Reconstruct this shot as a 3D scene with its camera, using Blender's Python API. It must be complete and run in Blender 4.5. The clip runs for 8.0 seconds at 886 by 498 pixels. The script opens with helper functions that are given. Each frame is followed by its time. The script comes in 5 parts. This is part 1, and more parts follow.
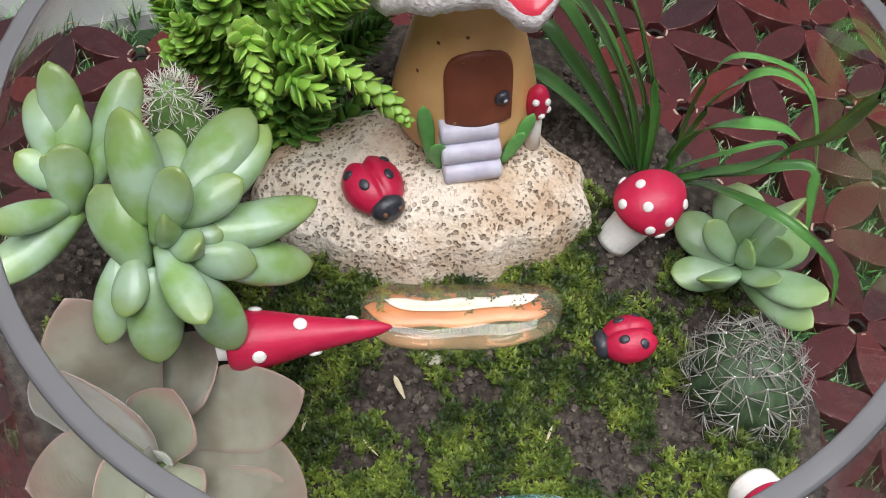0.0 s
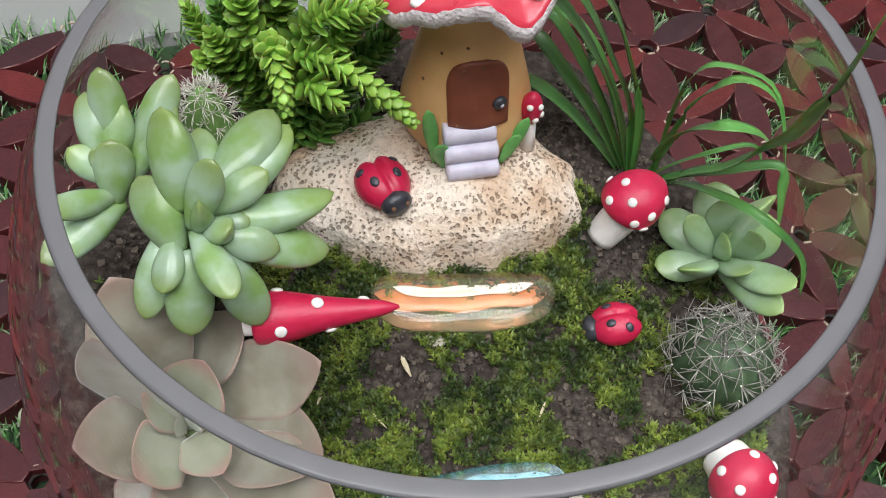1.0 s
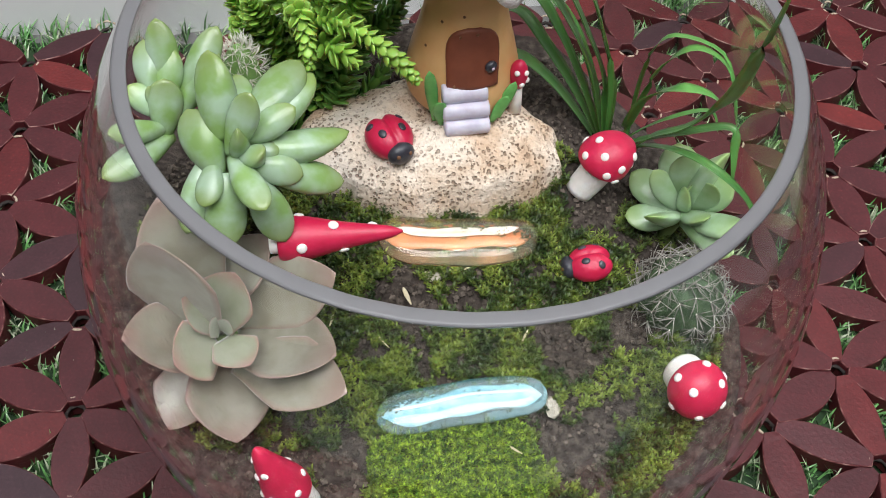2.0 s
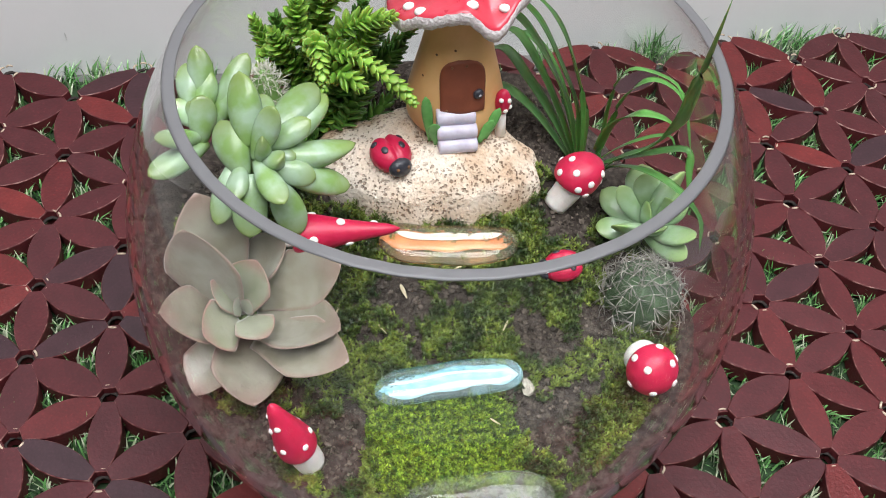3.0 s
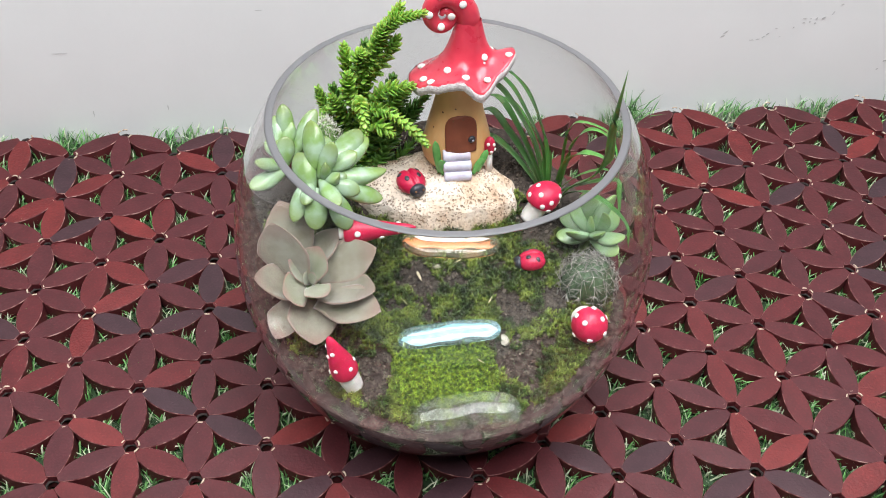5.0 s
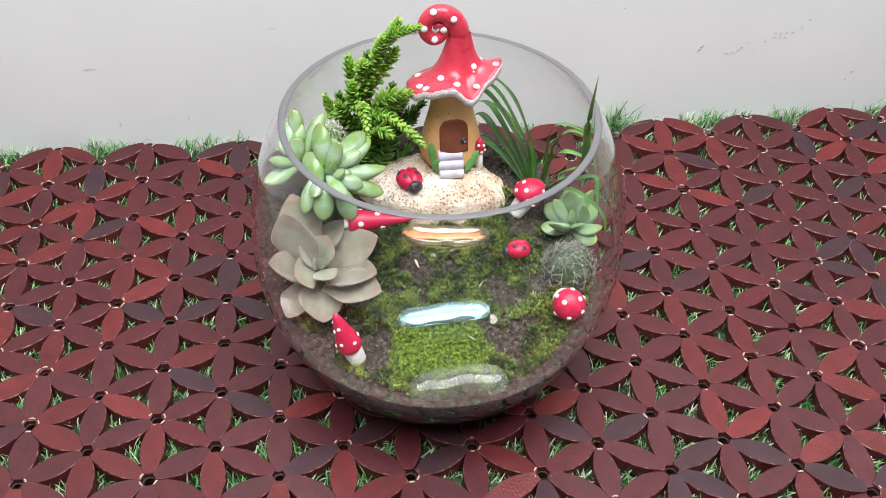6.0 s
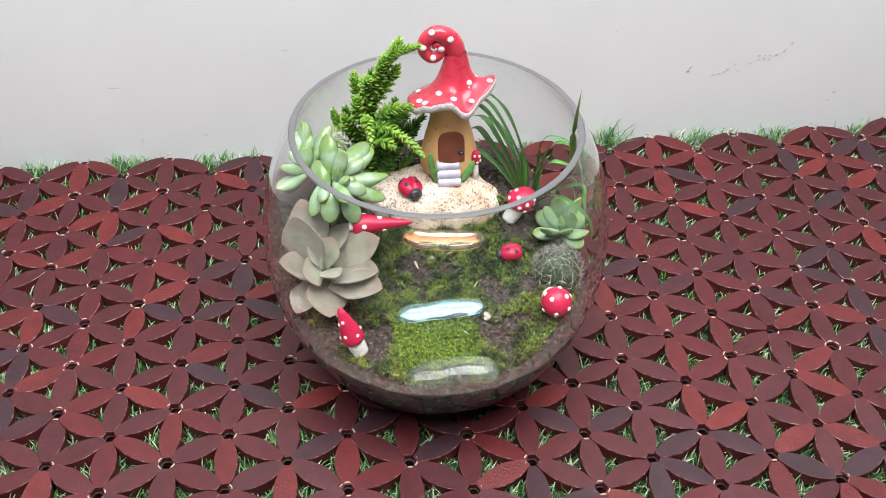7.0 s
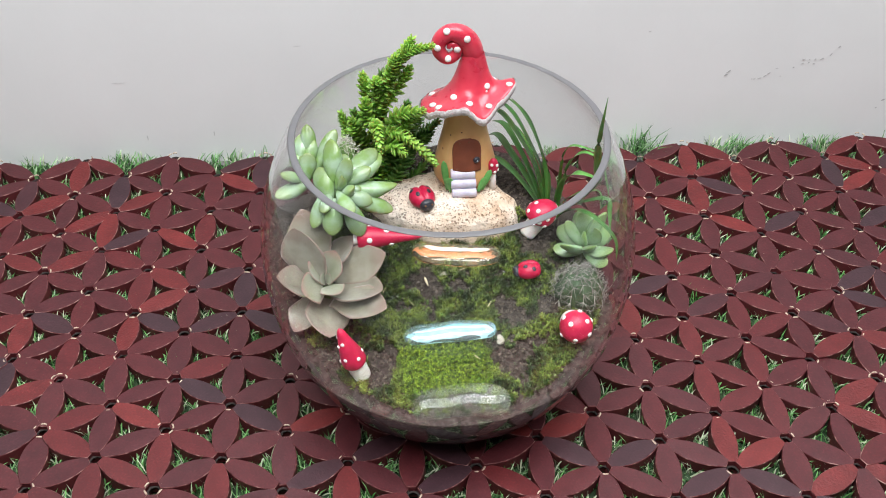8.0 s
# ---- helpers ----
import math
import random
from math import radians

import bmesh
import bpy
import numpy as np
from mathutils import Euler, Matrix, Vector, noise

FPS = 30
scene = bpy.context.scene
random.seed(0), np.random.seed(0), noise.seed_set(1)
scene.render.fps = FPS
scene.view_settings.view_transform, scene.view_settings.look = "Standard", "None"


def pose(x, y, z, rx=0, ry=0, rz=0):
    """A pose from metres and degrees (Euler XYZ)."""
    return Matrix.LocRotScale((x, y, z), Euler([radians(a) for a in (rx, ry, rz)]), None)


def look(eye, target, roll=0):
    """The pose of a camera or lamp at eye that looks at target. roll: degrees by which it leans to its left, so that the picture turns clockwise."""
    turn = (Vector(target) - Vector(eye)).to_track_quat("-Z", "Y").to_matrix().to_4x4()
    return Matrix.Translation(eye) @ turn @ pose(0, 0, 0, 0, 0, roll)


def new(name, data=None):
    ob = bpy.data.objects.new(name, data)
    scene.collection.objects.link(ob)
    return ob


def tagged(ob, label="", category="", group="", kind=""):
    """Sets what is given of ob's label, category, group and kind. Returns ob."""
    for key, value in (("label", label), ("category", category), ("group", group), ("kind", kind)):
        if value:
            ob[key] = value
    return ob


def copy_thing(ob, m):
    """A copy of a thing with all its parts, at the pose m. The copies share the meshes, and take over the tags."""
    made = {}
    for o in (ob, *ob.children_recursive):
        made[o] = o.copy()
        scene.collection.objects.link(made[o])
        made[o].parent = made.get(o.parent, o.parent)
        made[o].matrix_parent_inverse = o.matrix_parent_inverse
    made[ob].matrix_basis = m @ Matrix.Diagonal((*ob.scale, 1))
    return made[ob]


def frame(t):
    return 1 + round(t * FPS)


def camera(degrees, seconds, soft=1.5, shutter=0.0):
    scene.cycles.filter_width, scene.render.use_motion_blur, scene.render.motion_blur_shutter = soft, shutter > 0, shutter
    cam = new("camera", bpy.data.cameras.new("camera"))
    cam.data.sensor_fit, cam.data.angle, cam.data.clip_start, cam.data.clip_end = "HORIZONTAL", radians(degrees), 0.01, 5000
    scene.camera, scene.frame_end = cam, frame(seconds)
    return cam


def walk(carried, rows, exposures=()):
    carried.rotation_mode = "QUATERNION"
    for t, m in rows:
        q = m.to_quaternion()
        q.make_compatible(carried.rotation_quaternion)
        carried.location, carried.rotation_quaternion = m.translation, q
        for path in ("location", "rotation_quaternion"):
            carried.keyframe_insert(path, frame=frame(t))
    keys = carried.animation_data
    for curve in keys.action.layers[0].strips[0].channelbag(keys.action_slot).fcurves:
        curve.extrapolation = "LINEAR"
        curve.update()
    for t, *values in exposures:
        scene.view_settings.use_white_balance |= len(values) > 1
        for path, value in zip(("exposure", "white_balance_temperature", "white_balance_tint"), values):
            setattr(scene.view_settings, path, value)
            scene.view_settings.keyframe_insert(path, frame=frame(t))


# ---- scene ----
cam = camera(46.56, 8.0, soft=1.0)
PATH = [
    (0.0, (-0.0205, -0.1272, 0.3532), (0.0770, 0.4190, -0.4790), 3.85),
    (0.3, (-0.0201, -0.1305, 0.3572), (0.0785, 0.4160, -0.4750), 3.85),
    (0.5, (-0.0203, -0.1355, 0.3611), (0.0801, 0.4278, -0.459), 3.78),
    (1.0, (-0.0229, -0.1516, 0.3728), (0.0695, 0.4127, -0.4477), 3.27),
    (1.5, (-0.0287, -0.1776, 0.3802), (0.0685, 0.4027, -0.4284), 3.65),
    (2.8, (-0.0311, -0.2572, 0.414), (0.0661, 0.3842, -0.3471), 4.44),
    (3.0, (-0.0299, -0.2668, 0.4205), (0.0623, 0.3856, -0.3317), 3.94),
    (3.5, (-0.0298, -0.3125, 0.4499), (0.0487, 0.3597, -0.2864), 2.81),
    (4.0, (-0.0345, -0.3437, 0.4675), (0.0477, 0.3447, -0.2531), 2.84),
    (4.5, (-0.0313, -0.386, 0.4937), (0.0341, 0.326, -0.2054), 1.62),
    (4.7, (-0.0325, -0.4052, 0.506), (0.0355, 0.3089, -0.1907), 2.25),
    (5.8, (-0.031, -0.4803, 0.5514), (0.023, 0.2515, -0.128), 1.28),
    (6.0, (-0.0275, -0.4946, 0.5544), (0.0279, 0.2396, -0.1223), 1.27),
    (6.5, (-0.0218, -0.529, 0.5676), (0.0292, 0.2153, -0.0983), 1.14),
    (7.0, (-0.0191, -0.5472, 0.5764), (0.0231, 0.2067, -0.0792), 0.73),
    (7.5, (-0.0138, -0.5402, 0.5834), (0.0189, 0.2146, -0.0717), 0.72),
    (8.0, (-0.0035, -0.4969, 0.5528), (0.0074, 0.2532, -0.1085), 0.43),
]
walk(cam, [(t, look(eye, target, roll)) for t, eye, target, roll in PATH],
     exposures=[(0.0, -0.24), (1.5, -0.18), (3.0, 0.06), (3.5, 0.08), (4.5, 0.29), (6.0, 0.34), (7.4, 0.36), (8.0, 0.22)])

# ---- world and light ----
# a closed room lit by one large soft ceiling light above the bowl
world = bpy.data.worlds.new("room_dark")
scene.world = world
world.use_nodes = True
world.node_tree.nodes["Background"].inputs[0].default_value = (0.02, 0.02, 0.02, 1)
light_data = bpy.data.lights.new("ceiling_light", "AREA")
light_data.shape, light_data.size, light_data.size_y = "RECTANGLE", 1.6, 0.80
light_data.energy, light_data.color = 39.5, (0.955, 0.97, 1.0)
ceiling_light = new("ceiling_light", light_data)
ceiling_light.matrix_world = look((0.06, -0.33, 1.50), (0, -0.02, 0))


# ---- materials ----
def links_of(m):
    return m.node_tree.nodes, m.node_tree.links


def ramp(nodes, stops):
    r = nodes.new("ShaderNodeValToRGB")
    while len(r.color_ramp.elements) < len(stops):
        r.color_ramp.elements.new(0.5)
    for e, (p, c) in zip(r.color_ramp.elements, stops):
        e.position, e.color = p, (*c, 1)
    return r


def surface(name, stops, scale=300, rough=0.5, bump=0.0, bump_scale=900, spec=0.5, coat=0.0, sss=0.0, vary=0.0, source="", metal=0.0, detail=6, rough_var=0.12):
    """A noise-coloured surface with fine relief; vary: spread of brightness from piece to piece."""
    m = bpy.data.materials.new(name)
    m.use_nodes = True
    n, l = links_of(m)
    b = n["Principled BSDF"]
    tc = n.new("ShaderNodeTexCoord")
    nz = n.new("ShaderNodeTexNoise")
    nz.inputs["Scale"].default_value, nz.inputs["Detail"].default_value = scale, detail
    l.new(tc.outputs["Object"], nz.inputs["Vector"])
    r = ramp(n, stops)
    l.new(nz.outputs["Fac"], r.inputs[0])
    col = r.outputs[0]
    if source:
        if source == "object":
            src = n.new("ShaderNodeObjectInfo").outputs["Random"]
        else:
            src = n.new("ShaderNodeNewGeometry").outputs["Random Per Island"]
        h = n.new("ShaderNodeHueSaturation")
        mr = n.new("ShaderNodeMapRange")
        mr.inputs["To Min"].default_value, mr.inputs["To Max"].default_value = 1 - vary, 1 + vary
        l.new(src, mr.inputs["Value"])
        l.new(mr.outputs[0], h.inputs["Value"])
        l.new(col, h.inputs["Color"])
        col = h.outputs[0]
    l.new(col, b.inputs["Base Color"])
    rr = n.new("ShaderNodeMapRange")
    rr.inputs["To Min"].default_value, rr.inputs["To Max"].default_value = max(0.02, rough - rough_var), min(1, rough + rough_var)
    l.new(nz.outputs["Fac"], rr.inputs["Value"])
    l.new(rr.outputs[0], b.inputs["Roughness"])
    b.inputs["Specular IOR Level"].default_value = spec
    b.inputs["Coat Weight"].default_value = coat
    b.inputs["Coat Roughness"].default_value = 0.15
    b.inputs["Metallic"].default_value = metal
    if sss:
        b.inputs["Subsurface Weight"].default_value = sss
        b.inputs["Subsurface Scale"].default_value = 0.003
    if bump:
        bz = n.new("ShaderNodeTexNoise")
        bz.inputs["Scale"].default_value, bz.inputs["Detail"].default_value = bump_scale, 5
        l.new(tc.outputs["Object"], bz.inputs["Vector"])
        bp = n.new("ShaderNodeBump")
        bp.inputs["Strength"].default_value, bp.inputs["Distance"].default_value = bump, 0.001
        l.new(bz.outputs["Fac"], bp.inputs["Height"])
        l.new(bp.outputs[0], b.inputs["Normal"])
    return m


def glass(name, color, rough=0.0, ior=1.46):
    m = bpy.data.materials.new(name)
    m.use_nodes = True
    n, l = links_of(m)
    b = n["Principled BSDF"]
    b.inputs["Base Color"].default_value = (*color, 1)
    b.inputs["Transmission Weight"].default_value = 1.0
    b.inputs["Roughness"].default_value = rough
    b.inputs["IOR"].default_value = ior
    return m


def petal_material(name, source):
    """Stained wood petals: each its own shade of maroon, now and then a greyer or redder one, with worn pale edges."""
    m = bpy.data.materials.new(name)
    m.use_nodes = True
    n, l = links_of(m)
    b = n["Principled BSDF"]
    src = n.new("ShaderNodeObjectInfo").outputs["Random"] if source == "object" else n.new("ShaderNodeNewGeometry").outputs["Random Per Island"]
    base = ramp(n, [(0.0, (0.046, 0.0155, 0.0205)), (0.10, (0.040, 0.0170, 0.0225)), (0.18, (0.063, 0.0112, 0.0146)), (0.5, (0.078, 0.0110, 0.0138)), (0.70, (0.067, 0.0118, 0.0154)), (0.84, (0.097, 0.0112, 0.0128)), (1.0, (0.148, 0.017, 0.016))])
    l.new(src, base.inputs[0])
    tc = n.new("ShaderNodeTexCoord")
    nz = n.new("ShaderNodeTexNoise")
    nz.inputs["Scale"].default_value, nz.inputs["Detail"].default_value = 70, 8
    l.new(tc.outputs["Object"], nz.inputs["Vector"])
    mr = n.new("ShaderNodeMapRange")
    mr.inputs["From Min"].default_value, mr.inputs["From Max"].default_value = 0.3, 0.7
    mr.inputs["To Min"].default_value, mr.inputs["To Max"].default_value = 0.82, 1.15
    l.new(nz.outputs["Fac"], mr.inputs["Value"])
    # dust and tiny scratches
    dz = n.new("ShaderNodeTexNoise")
    dz.inputs["Scale"].default_value, dz.inputs["Detail"].default_value = 620, 3
    l.new(tc.outputs["Object"], dz.inputs["Vector"])
    dr = ramp(n, [(0.30, (0.86, 0.86, 0.86)), (0.62, (1.08, 1.08, 1.08)), (0.74, (1.6, 1.6, 1.6))])
    l.new(dz.outputs["Fac"], dr.inputs[0])
    both = n.new("ShaderNodeMath")
    both.operation = "MULTIPLY"
    l.new(mr.outputs[0], both.inputs[0])
    l.new(dr.outputs[0], both.inputs[1])
    h = n.new("ShaderNodeHueSaturation")
    l.new(base.outputs[0], h.inputs["Color"])
    l.new(both.outputs[0], h.inputs["Value"])
    l.new(h.outputs[0], b.inputs["Base Color"])
    b.inputs["Roughness"].default_value = 0.46
    b.inputs["Specular IOR Level"].default_value = 0.40
    fine = n.new("ShaderNodeTexNoise")
    fine.inputs["Scale"].default_value, fine.inputs["Detail"].default_value = 500, 4
    l.new(tc.outputs["Object"], fine.inputs["Vector"])
    # a few petals have a crinkled film
    gt = n.new("ShaderNodeMath")
    gt.operation = "MULTIPLY"
    wr = ramp(n, [(0.0, (0.34, 0.34, 0.34)), (0.905, (0.34, 0.34, 0.34)), (0.915, (1, 1, 1)), (0.95, (1, 1, 1)), (0.96, (0.34, 0.34, 0.34))])
    l.new(src, wr.inputs[0])
    l.new(wr.outputs[0], gt.inputs[0])
    l.new(fine.outputs["Fac"], gt.inputs[1])
    bp = n.new("ShaderNodeBump")
    bp.inputs["Strength"].default_value, bp.inputs["Distance"].default_value = 0.5, 0.0012
    l.new(gt.outputs[0], bp.inputs["Height"])
    l.new(bp.outputs[0], b.inputs["Normal"])
    return m


def leaf_material(name, young, old, tip, rough=0.38, sss=0.25, sheen=0.0):
    """Waxy succulent skin: powdery bloom in patches over green, darker where it is rubbed."""
    m = bpy.data.materials.new(name)
    m.use_nodes = True
    n, l = links_of(m)
    b = n["Principled BSDF"]
    tc = n.new("ShaderNodeTexCoord")
    nz = n.new("ShaderNodeTexNoise")
    nz.inputs["Scale"].default_value, nz.inputs["Detail"].default_value = 110, 3
    l.new(tc.outputs["Object"], nz.inputs["Vector"])
    r = ramp(n, [(0.34, old), (0.62, young)])
    l.new(nz.outputs["Fac"], r.inputs[0])
    at = n.new("ShaderNodeAttribute")
    at.attribute_name = "along"
    mx = n.new("ShaderNodeMix")
    mx.data_type = "RGBA"
    tr = ramp(n, [(0.0, (0, 0, 0)), (0.62, (0, 0, 0)), (1.0, (0.9, 0.9, 0.9))])
    l.new(at.outputs["Fac"], tr.inputs[0])
    l.new(tr.outputs[0], mx.inputs["Factor"])
    l.new(r.outputs[0], mx.inputs["A"])
    mx.inputs["B"].default_value = (*tip, 1)
    h = n.new("ShaderNodeHueSaturation")
    oi = n.new("ShaderNodeObjectInfo")
    mr = n.new("ShaderNodeMapRange")
    mr.inputs["To Min"].default_value, mr.inputs["To Max"].default_value = 0.85, 1.12
    l.new(oi.outputs["Random"], mr.inputs["Value"])
    l.new(mr.outputs[0], h.inputs["Value"])
    l.new(mx.outputs["Result"], h.inputs["Color"])
    l.new(h.outputs[0], b.inputs["Base Color"])
    b.inputs["Roughness"].default_value = rough
    b.inputs["Subsurface Weight"].default_value = sss
    b.inputs["Subsurface Scale"].default_value = 0.004
    b.inputs["Subsurface Radius"].default_value = (0.6, 1.0, 0.4)
    b.inputs["Sheen Weight"].default_value = sheen
    b.inputs["Sheen Roughness"].default_value = 0.4
    fz = n.new("ShaderNodeTexNoise")
    fz.inputs["Scale"].default_value, fz.inputs["Detail"].default_value = 420, 4
    l.new(tc.outputs["Object"], fz.inputs["Vector"])
    bp = n.new("ShaderNodeBump")
    bp.inputs["Strength"].default_value, bp.inputs["Distance"].default_value = 0.12, 0.0006
    l.new(fz.outputs["Fac"], bp.inputs["Height"])
    l.new(bp.outputs[0], b.inputs["Normal"])
    return m


M_wall = surface("wall_paint", [(0.3, (0.85, 0.855, 0.845)), (0.7, (0.89, 0.895, 0.885))], 9, 0.6, 0.11, 160, 0.3)
M_room = surface("room_paint", [(0.3, (0.40, 0.40, 0.395)), (0.7, (0.46, 0.46, 0.455))], 4, 0.7)
M_smudge = surface("wall_smudge", [(0.3, (0.50, 0.50, 0.49)), (0.7, (0.68, 0.68, 0.67))], 120, 0.8)
M_table = surface("table_top", [(0.3, (0.16, 0.155, 0.15)), (0.7, (0.20, 0.195, 0.19))], 12, 0.6, 0.1, 200)
M_petal = petal_material("petal_wood", "object")
M_petal_far = petal_material("petal_wood_joined", "island")
M_petal_side = surface("petal_side_maroon", [(0.3, (0.065, 0.007, 0.010)), (0.7, (0.110, 0.013, 0.016))], 120, 0.6, 0.3, 700)
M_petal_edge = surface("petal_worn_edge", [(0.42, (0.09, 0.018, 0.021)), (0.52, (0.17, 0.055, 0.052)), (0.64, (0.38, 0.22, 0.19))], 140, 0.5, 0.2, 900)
M_thread = surface("thread", [(0.3, (0.38, 0.28, 0.20)), (0.7, (0.66, 0.55, 0.42))], 900, 0.8)
M_cord = surface("dark_cord", [(0.3, (0.012, 0.010, 0.009)), (0.7, (0.035, 0.022, 0.018))], 900, 0.8)
M_backing = surface("grass_backing", [(0.3, (0.020, 0.045, 0.018)), (0.7, (0.035, 0.075, 0.028))], 300, 0.9)
M_blade = surface("plastic_grass", [(0.3, (0.060, 0.19, 0.045)), (0.7, (0.19, 0.38, 0.14))], 60, 0.3, spec=0.6, vary=0.7, source="island")
M_blade_pale = surface("plastic_grass_pale", [(0.3, (0.36, 0.44, 0.26)), (0.7, (0.58, 0.62, 0.46))], 60, 0.4, vary=0.3, source="island")
M_glass = glass("bowl_glass", (0.985, 0.995, 0.99), ior=1.42)
M_rim = glass("ground_glass_edge", (0.30, 0.295, 0.31), 0.35)
M_rim.node_tree.nodes["Principled BSDF"].inputs["Transmission Weight"].default_value = 0.60
M_soil = surface("potting_soil", [(0.3, (0.020, 0.015, 0.012)), (0.5, (0.046, 0.036, 0.030)), (0.75, (0.11, 0.090, 0.075))], 350, 0.95, 0.9, 700, 0.2)
M_packed = surface("packed_soil", [(0.3, (0.014, 0.012, 0.011)), (0.5, (0.030, 0.027, 0.026)), (0.75, (0.060, 0.055, 0.052))], 260, 0.9, 0.6, 600, 0.2)
M_crumb = surface("soil_crumb", [(0.3, (0.032, 0.025, 0.020)), (0.7, (0.135, 0.110, 0.090))], 500, 0.95, 0.5, 1500, 0.2, vary=0.5, source="island")
M_gravel = surface("drainage_gravel", [(0.3, (0.020, 0.020, 0.022)), (0.7, (0.065, 0.066, 0.068))], 220, 0.7, 0.4, 900, vary=0.5, source="island")
M_chip = surface("pale_chip", [(0.3, (0.30, 0.27, 0.22)), (0.7, (0.48, 0.44, 0.37))], 400, 0.9, 0.5, 900)
M_moss = surface("leafy_moss", [(0.34, (0.010, 0.024, 0.004)), (0.48, (0.050, 0.080, 0.010)), (0.62, (0.158, 0.204, 0.026))], 95, 0.55, vary=0.40, source="island", sss=0.15)
M_moss_bright = surface("cushion_moss", [(0.36, (0.026, 0.065, 0.005)), (0.60, (0.18, 0.26, 0.018))], 420, 0.55, vary=0.7, source="island", sss=0.15)
M_red = surface("red_clay", [(0.3, (0.43, 0.009, 0.045)), (0.7, (0.53, 0.014, 0.064))], 160, 0.42, 0.12, 700, 0.45, sss=0.1)
M_cap = surface("coral_red_clay", [(0.3, (0.52, 0.026, 0.055)), (0.7, (0.62, 0.048, 0.078))], 120, 0.30, 0.10, 600, 0.5, coat=0.25, sss=0.1)
M_white = surface("white_clay", [(0.3, (0.74, 0.70, 0.66)), (0.7, (0.84, 0.81, 0.77))], 180, 0.55, 0.2, 800, sss=0.1)
M_rimclay = surface("rough_white_clay", [(0.3, (0.56, 0.46, 0.47)), (0.7, (0.84, 0.79, 0.78))], 700, 0.7, 0.9, 900)
M_black = surface("black_clay", [(0.3, (0.022, 0.022, 0.030)), (0.7, (0.045, 0.045, 0.055))], 400, 0.38, 0.2, 800)
M_tan = surface("tan_clay", [(0.3, (0.61, 0.33, 0.13)), (0.7, (0.71, 0.425, 0.19))], 75, 0.45, 0.12, 700, sss=0.1)
M_fleck = surface("brown_fleck", [(0.3, (0.12, 0.05, 0.02)), (0.7, (0.2, 0.09, 0.04))], 400, 0.6)
M_door = surface("brown_clay", [(0.3, (0.15, 0.038, 0.018)), (0.7, (0.20, 0.055, 0.026))], 150, 0.5, 0.15, 500)
M_step = surface("lilac_clay", [(0.3, (0.52, 0.48, 0.58)), (0.7, (0.66, 0.63, 0.72))], 200, 0.5, 0.15, 600, sss=0.1)
M_clay_leaf = surface("green_clay", [(0.3, (0.08, 0.28, 0.06)), (0.7, (0.17, 0.44, 0.12))], 160, 0.42, 0.1, 600)


def bar_glass(name, stops, transmission, wave=0.0012):
    """Cast glass with colour bands that run along the bar (local x), wavering a little."""
    m = bpy.data.materials.new(name)
    m.use_nodes = True
    n, l = links_of(m)
    b = n["Principled BSDF"]
    tc = n.new("ShaderNodeTexCoord")
    nz = n.new("ShaderNodeTexNoise")
    nz.inputs["Scale"].default_value, nz.inputs["Detail"].default_value = 55, 2
    l.new(tc.outputs["Object"], nz.inputs["Vector"])
    sep = n.new("ShaderNodeSeparateXYZ")
    l.new(tc.outputs["Object"], sep.inputs[0])
    ma = n.new("ShaderNodeMath")
    ma.operation = "MULTIPLY_ADD"
    l.new(nz.outputs["Fac"], ma.inputs[0])
    ma.inputs[1].default_value = wave * 4
    l.new(sep.outputs["Y"], ma.inputs[2])
    mr = n.new("ShaderNodeMapRange")
    mr.inputs["From Min"].default_value, mr.inputs["From Max"].default_value = -0.011 + wave * 2, 0.011 + wave * 2
    l.new(ma.outputs[0], mr.inputs["Value"])
    r = ramp(n, stops)
    l.new(mr.outputs[0], r.inputs[0])
    l.new(r.outputs[0], b.inputs["Base Color"])
    b.inputs["Transmission Weight"].default_value = transmission
    b.inputs["Roughness"].default_value = 0.03
    b.inputs["IOR"].default_value = 1.5
    return m


M_amber = bar_glass("amber_glass", [(0.0, (0.90, 0.88, 0.64)), (0.30, (0.93, 0.90, 0.70)), (0.40, (0.90, 0.60, 0.38)), (0.50, (0.95, 0.84, 0.70)), (0.62, (0.95, 0.86, 0.74)), (0.74, (0.87, 0.52, 0.32)), (0.86, (0.84, 0.66, 0.50)), (1.0, (0.55, 0.48, 0.40))], 0.92)
M_blueglass = bar_glass("blue_glass", [(0.0, (0.55, 0.80, 0.80)), (0.22, (0.80, 0.95, 0.95)), (0.34, (0.45, 0.78, 0.86)), (0.45, (0.85, 0.96, 0.97)), (0.55, (0.45, 0.78, 0.87)), (0.68, (0.80, 0.95, 0.96)), (0.82, (0.25, 0.52, 0.56))], 0.86)
M_clear = bar_glass("clear_glass", [(0.0, (0.80, 0.86, 0.70)), (0.5, (0.92, 0.95, 0.88)), (1.0, (0.74, 0.80, 0.70))], 0.95)
M_orange = surface("orange_ribbon", [(0.35, (0.46, 0.15, 0.055)), (0.7, (0.62, 0.27, 0.12))], 120, 0.35)
M_blueband = surface("pale_blue_ribbon", [(0.35, (0.22, 0.42, 0.48)), (0.65, (0.52, 0.68, 0.72))], 220, 0.35)
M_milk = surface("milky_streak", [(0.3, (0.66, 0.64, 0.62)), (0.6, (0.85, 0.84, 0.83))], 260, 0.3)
M_straw = surface("dry_straw", [(0.3, (0.40, 0.33, 0.20)), (0.7, (0.62, 0.55, 0.40))], 300, 0.8)
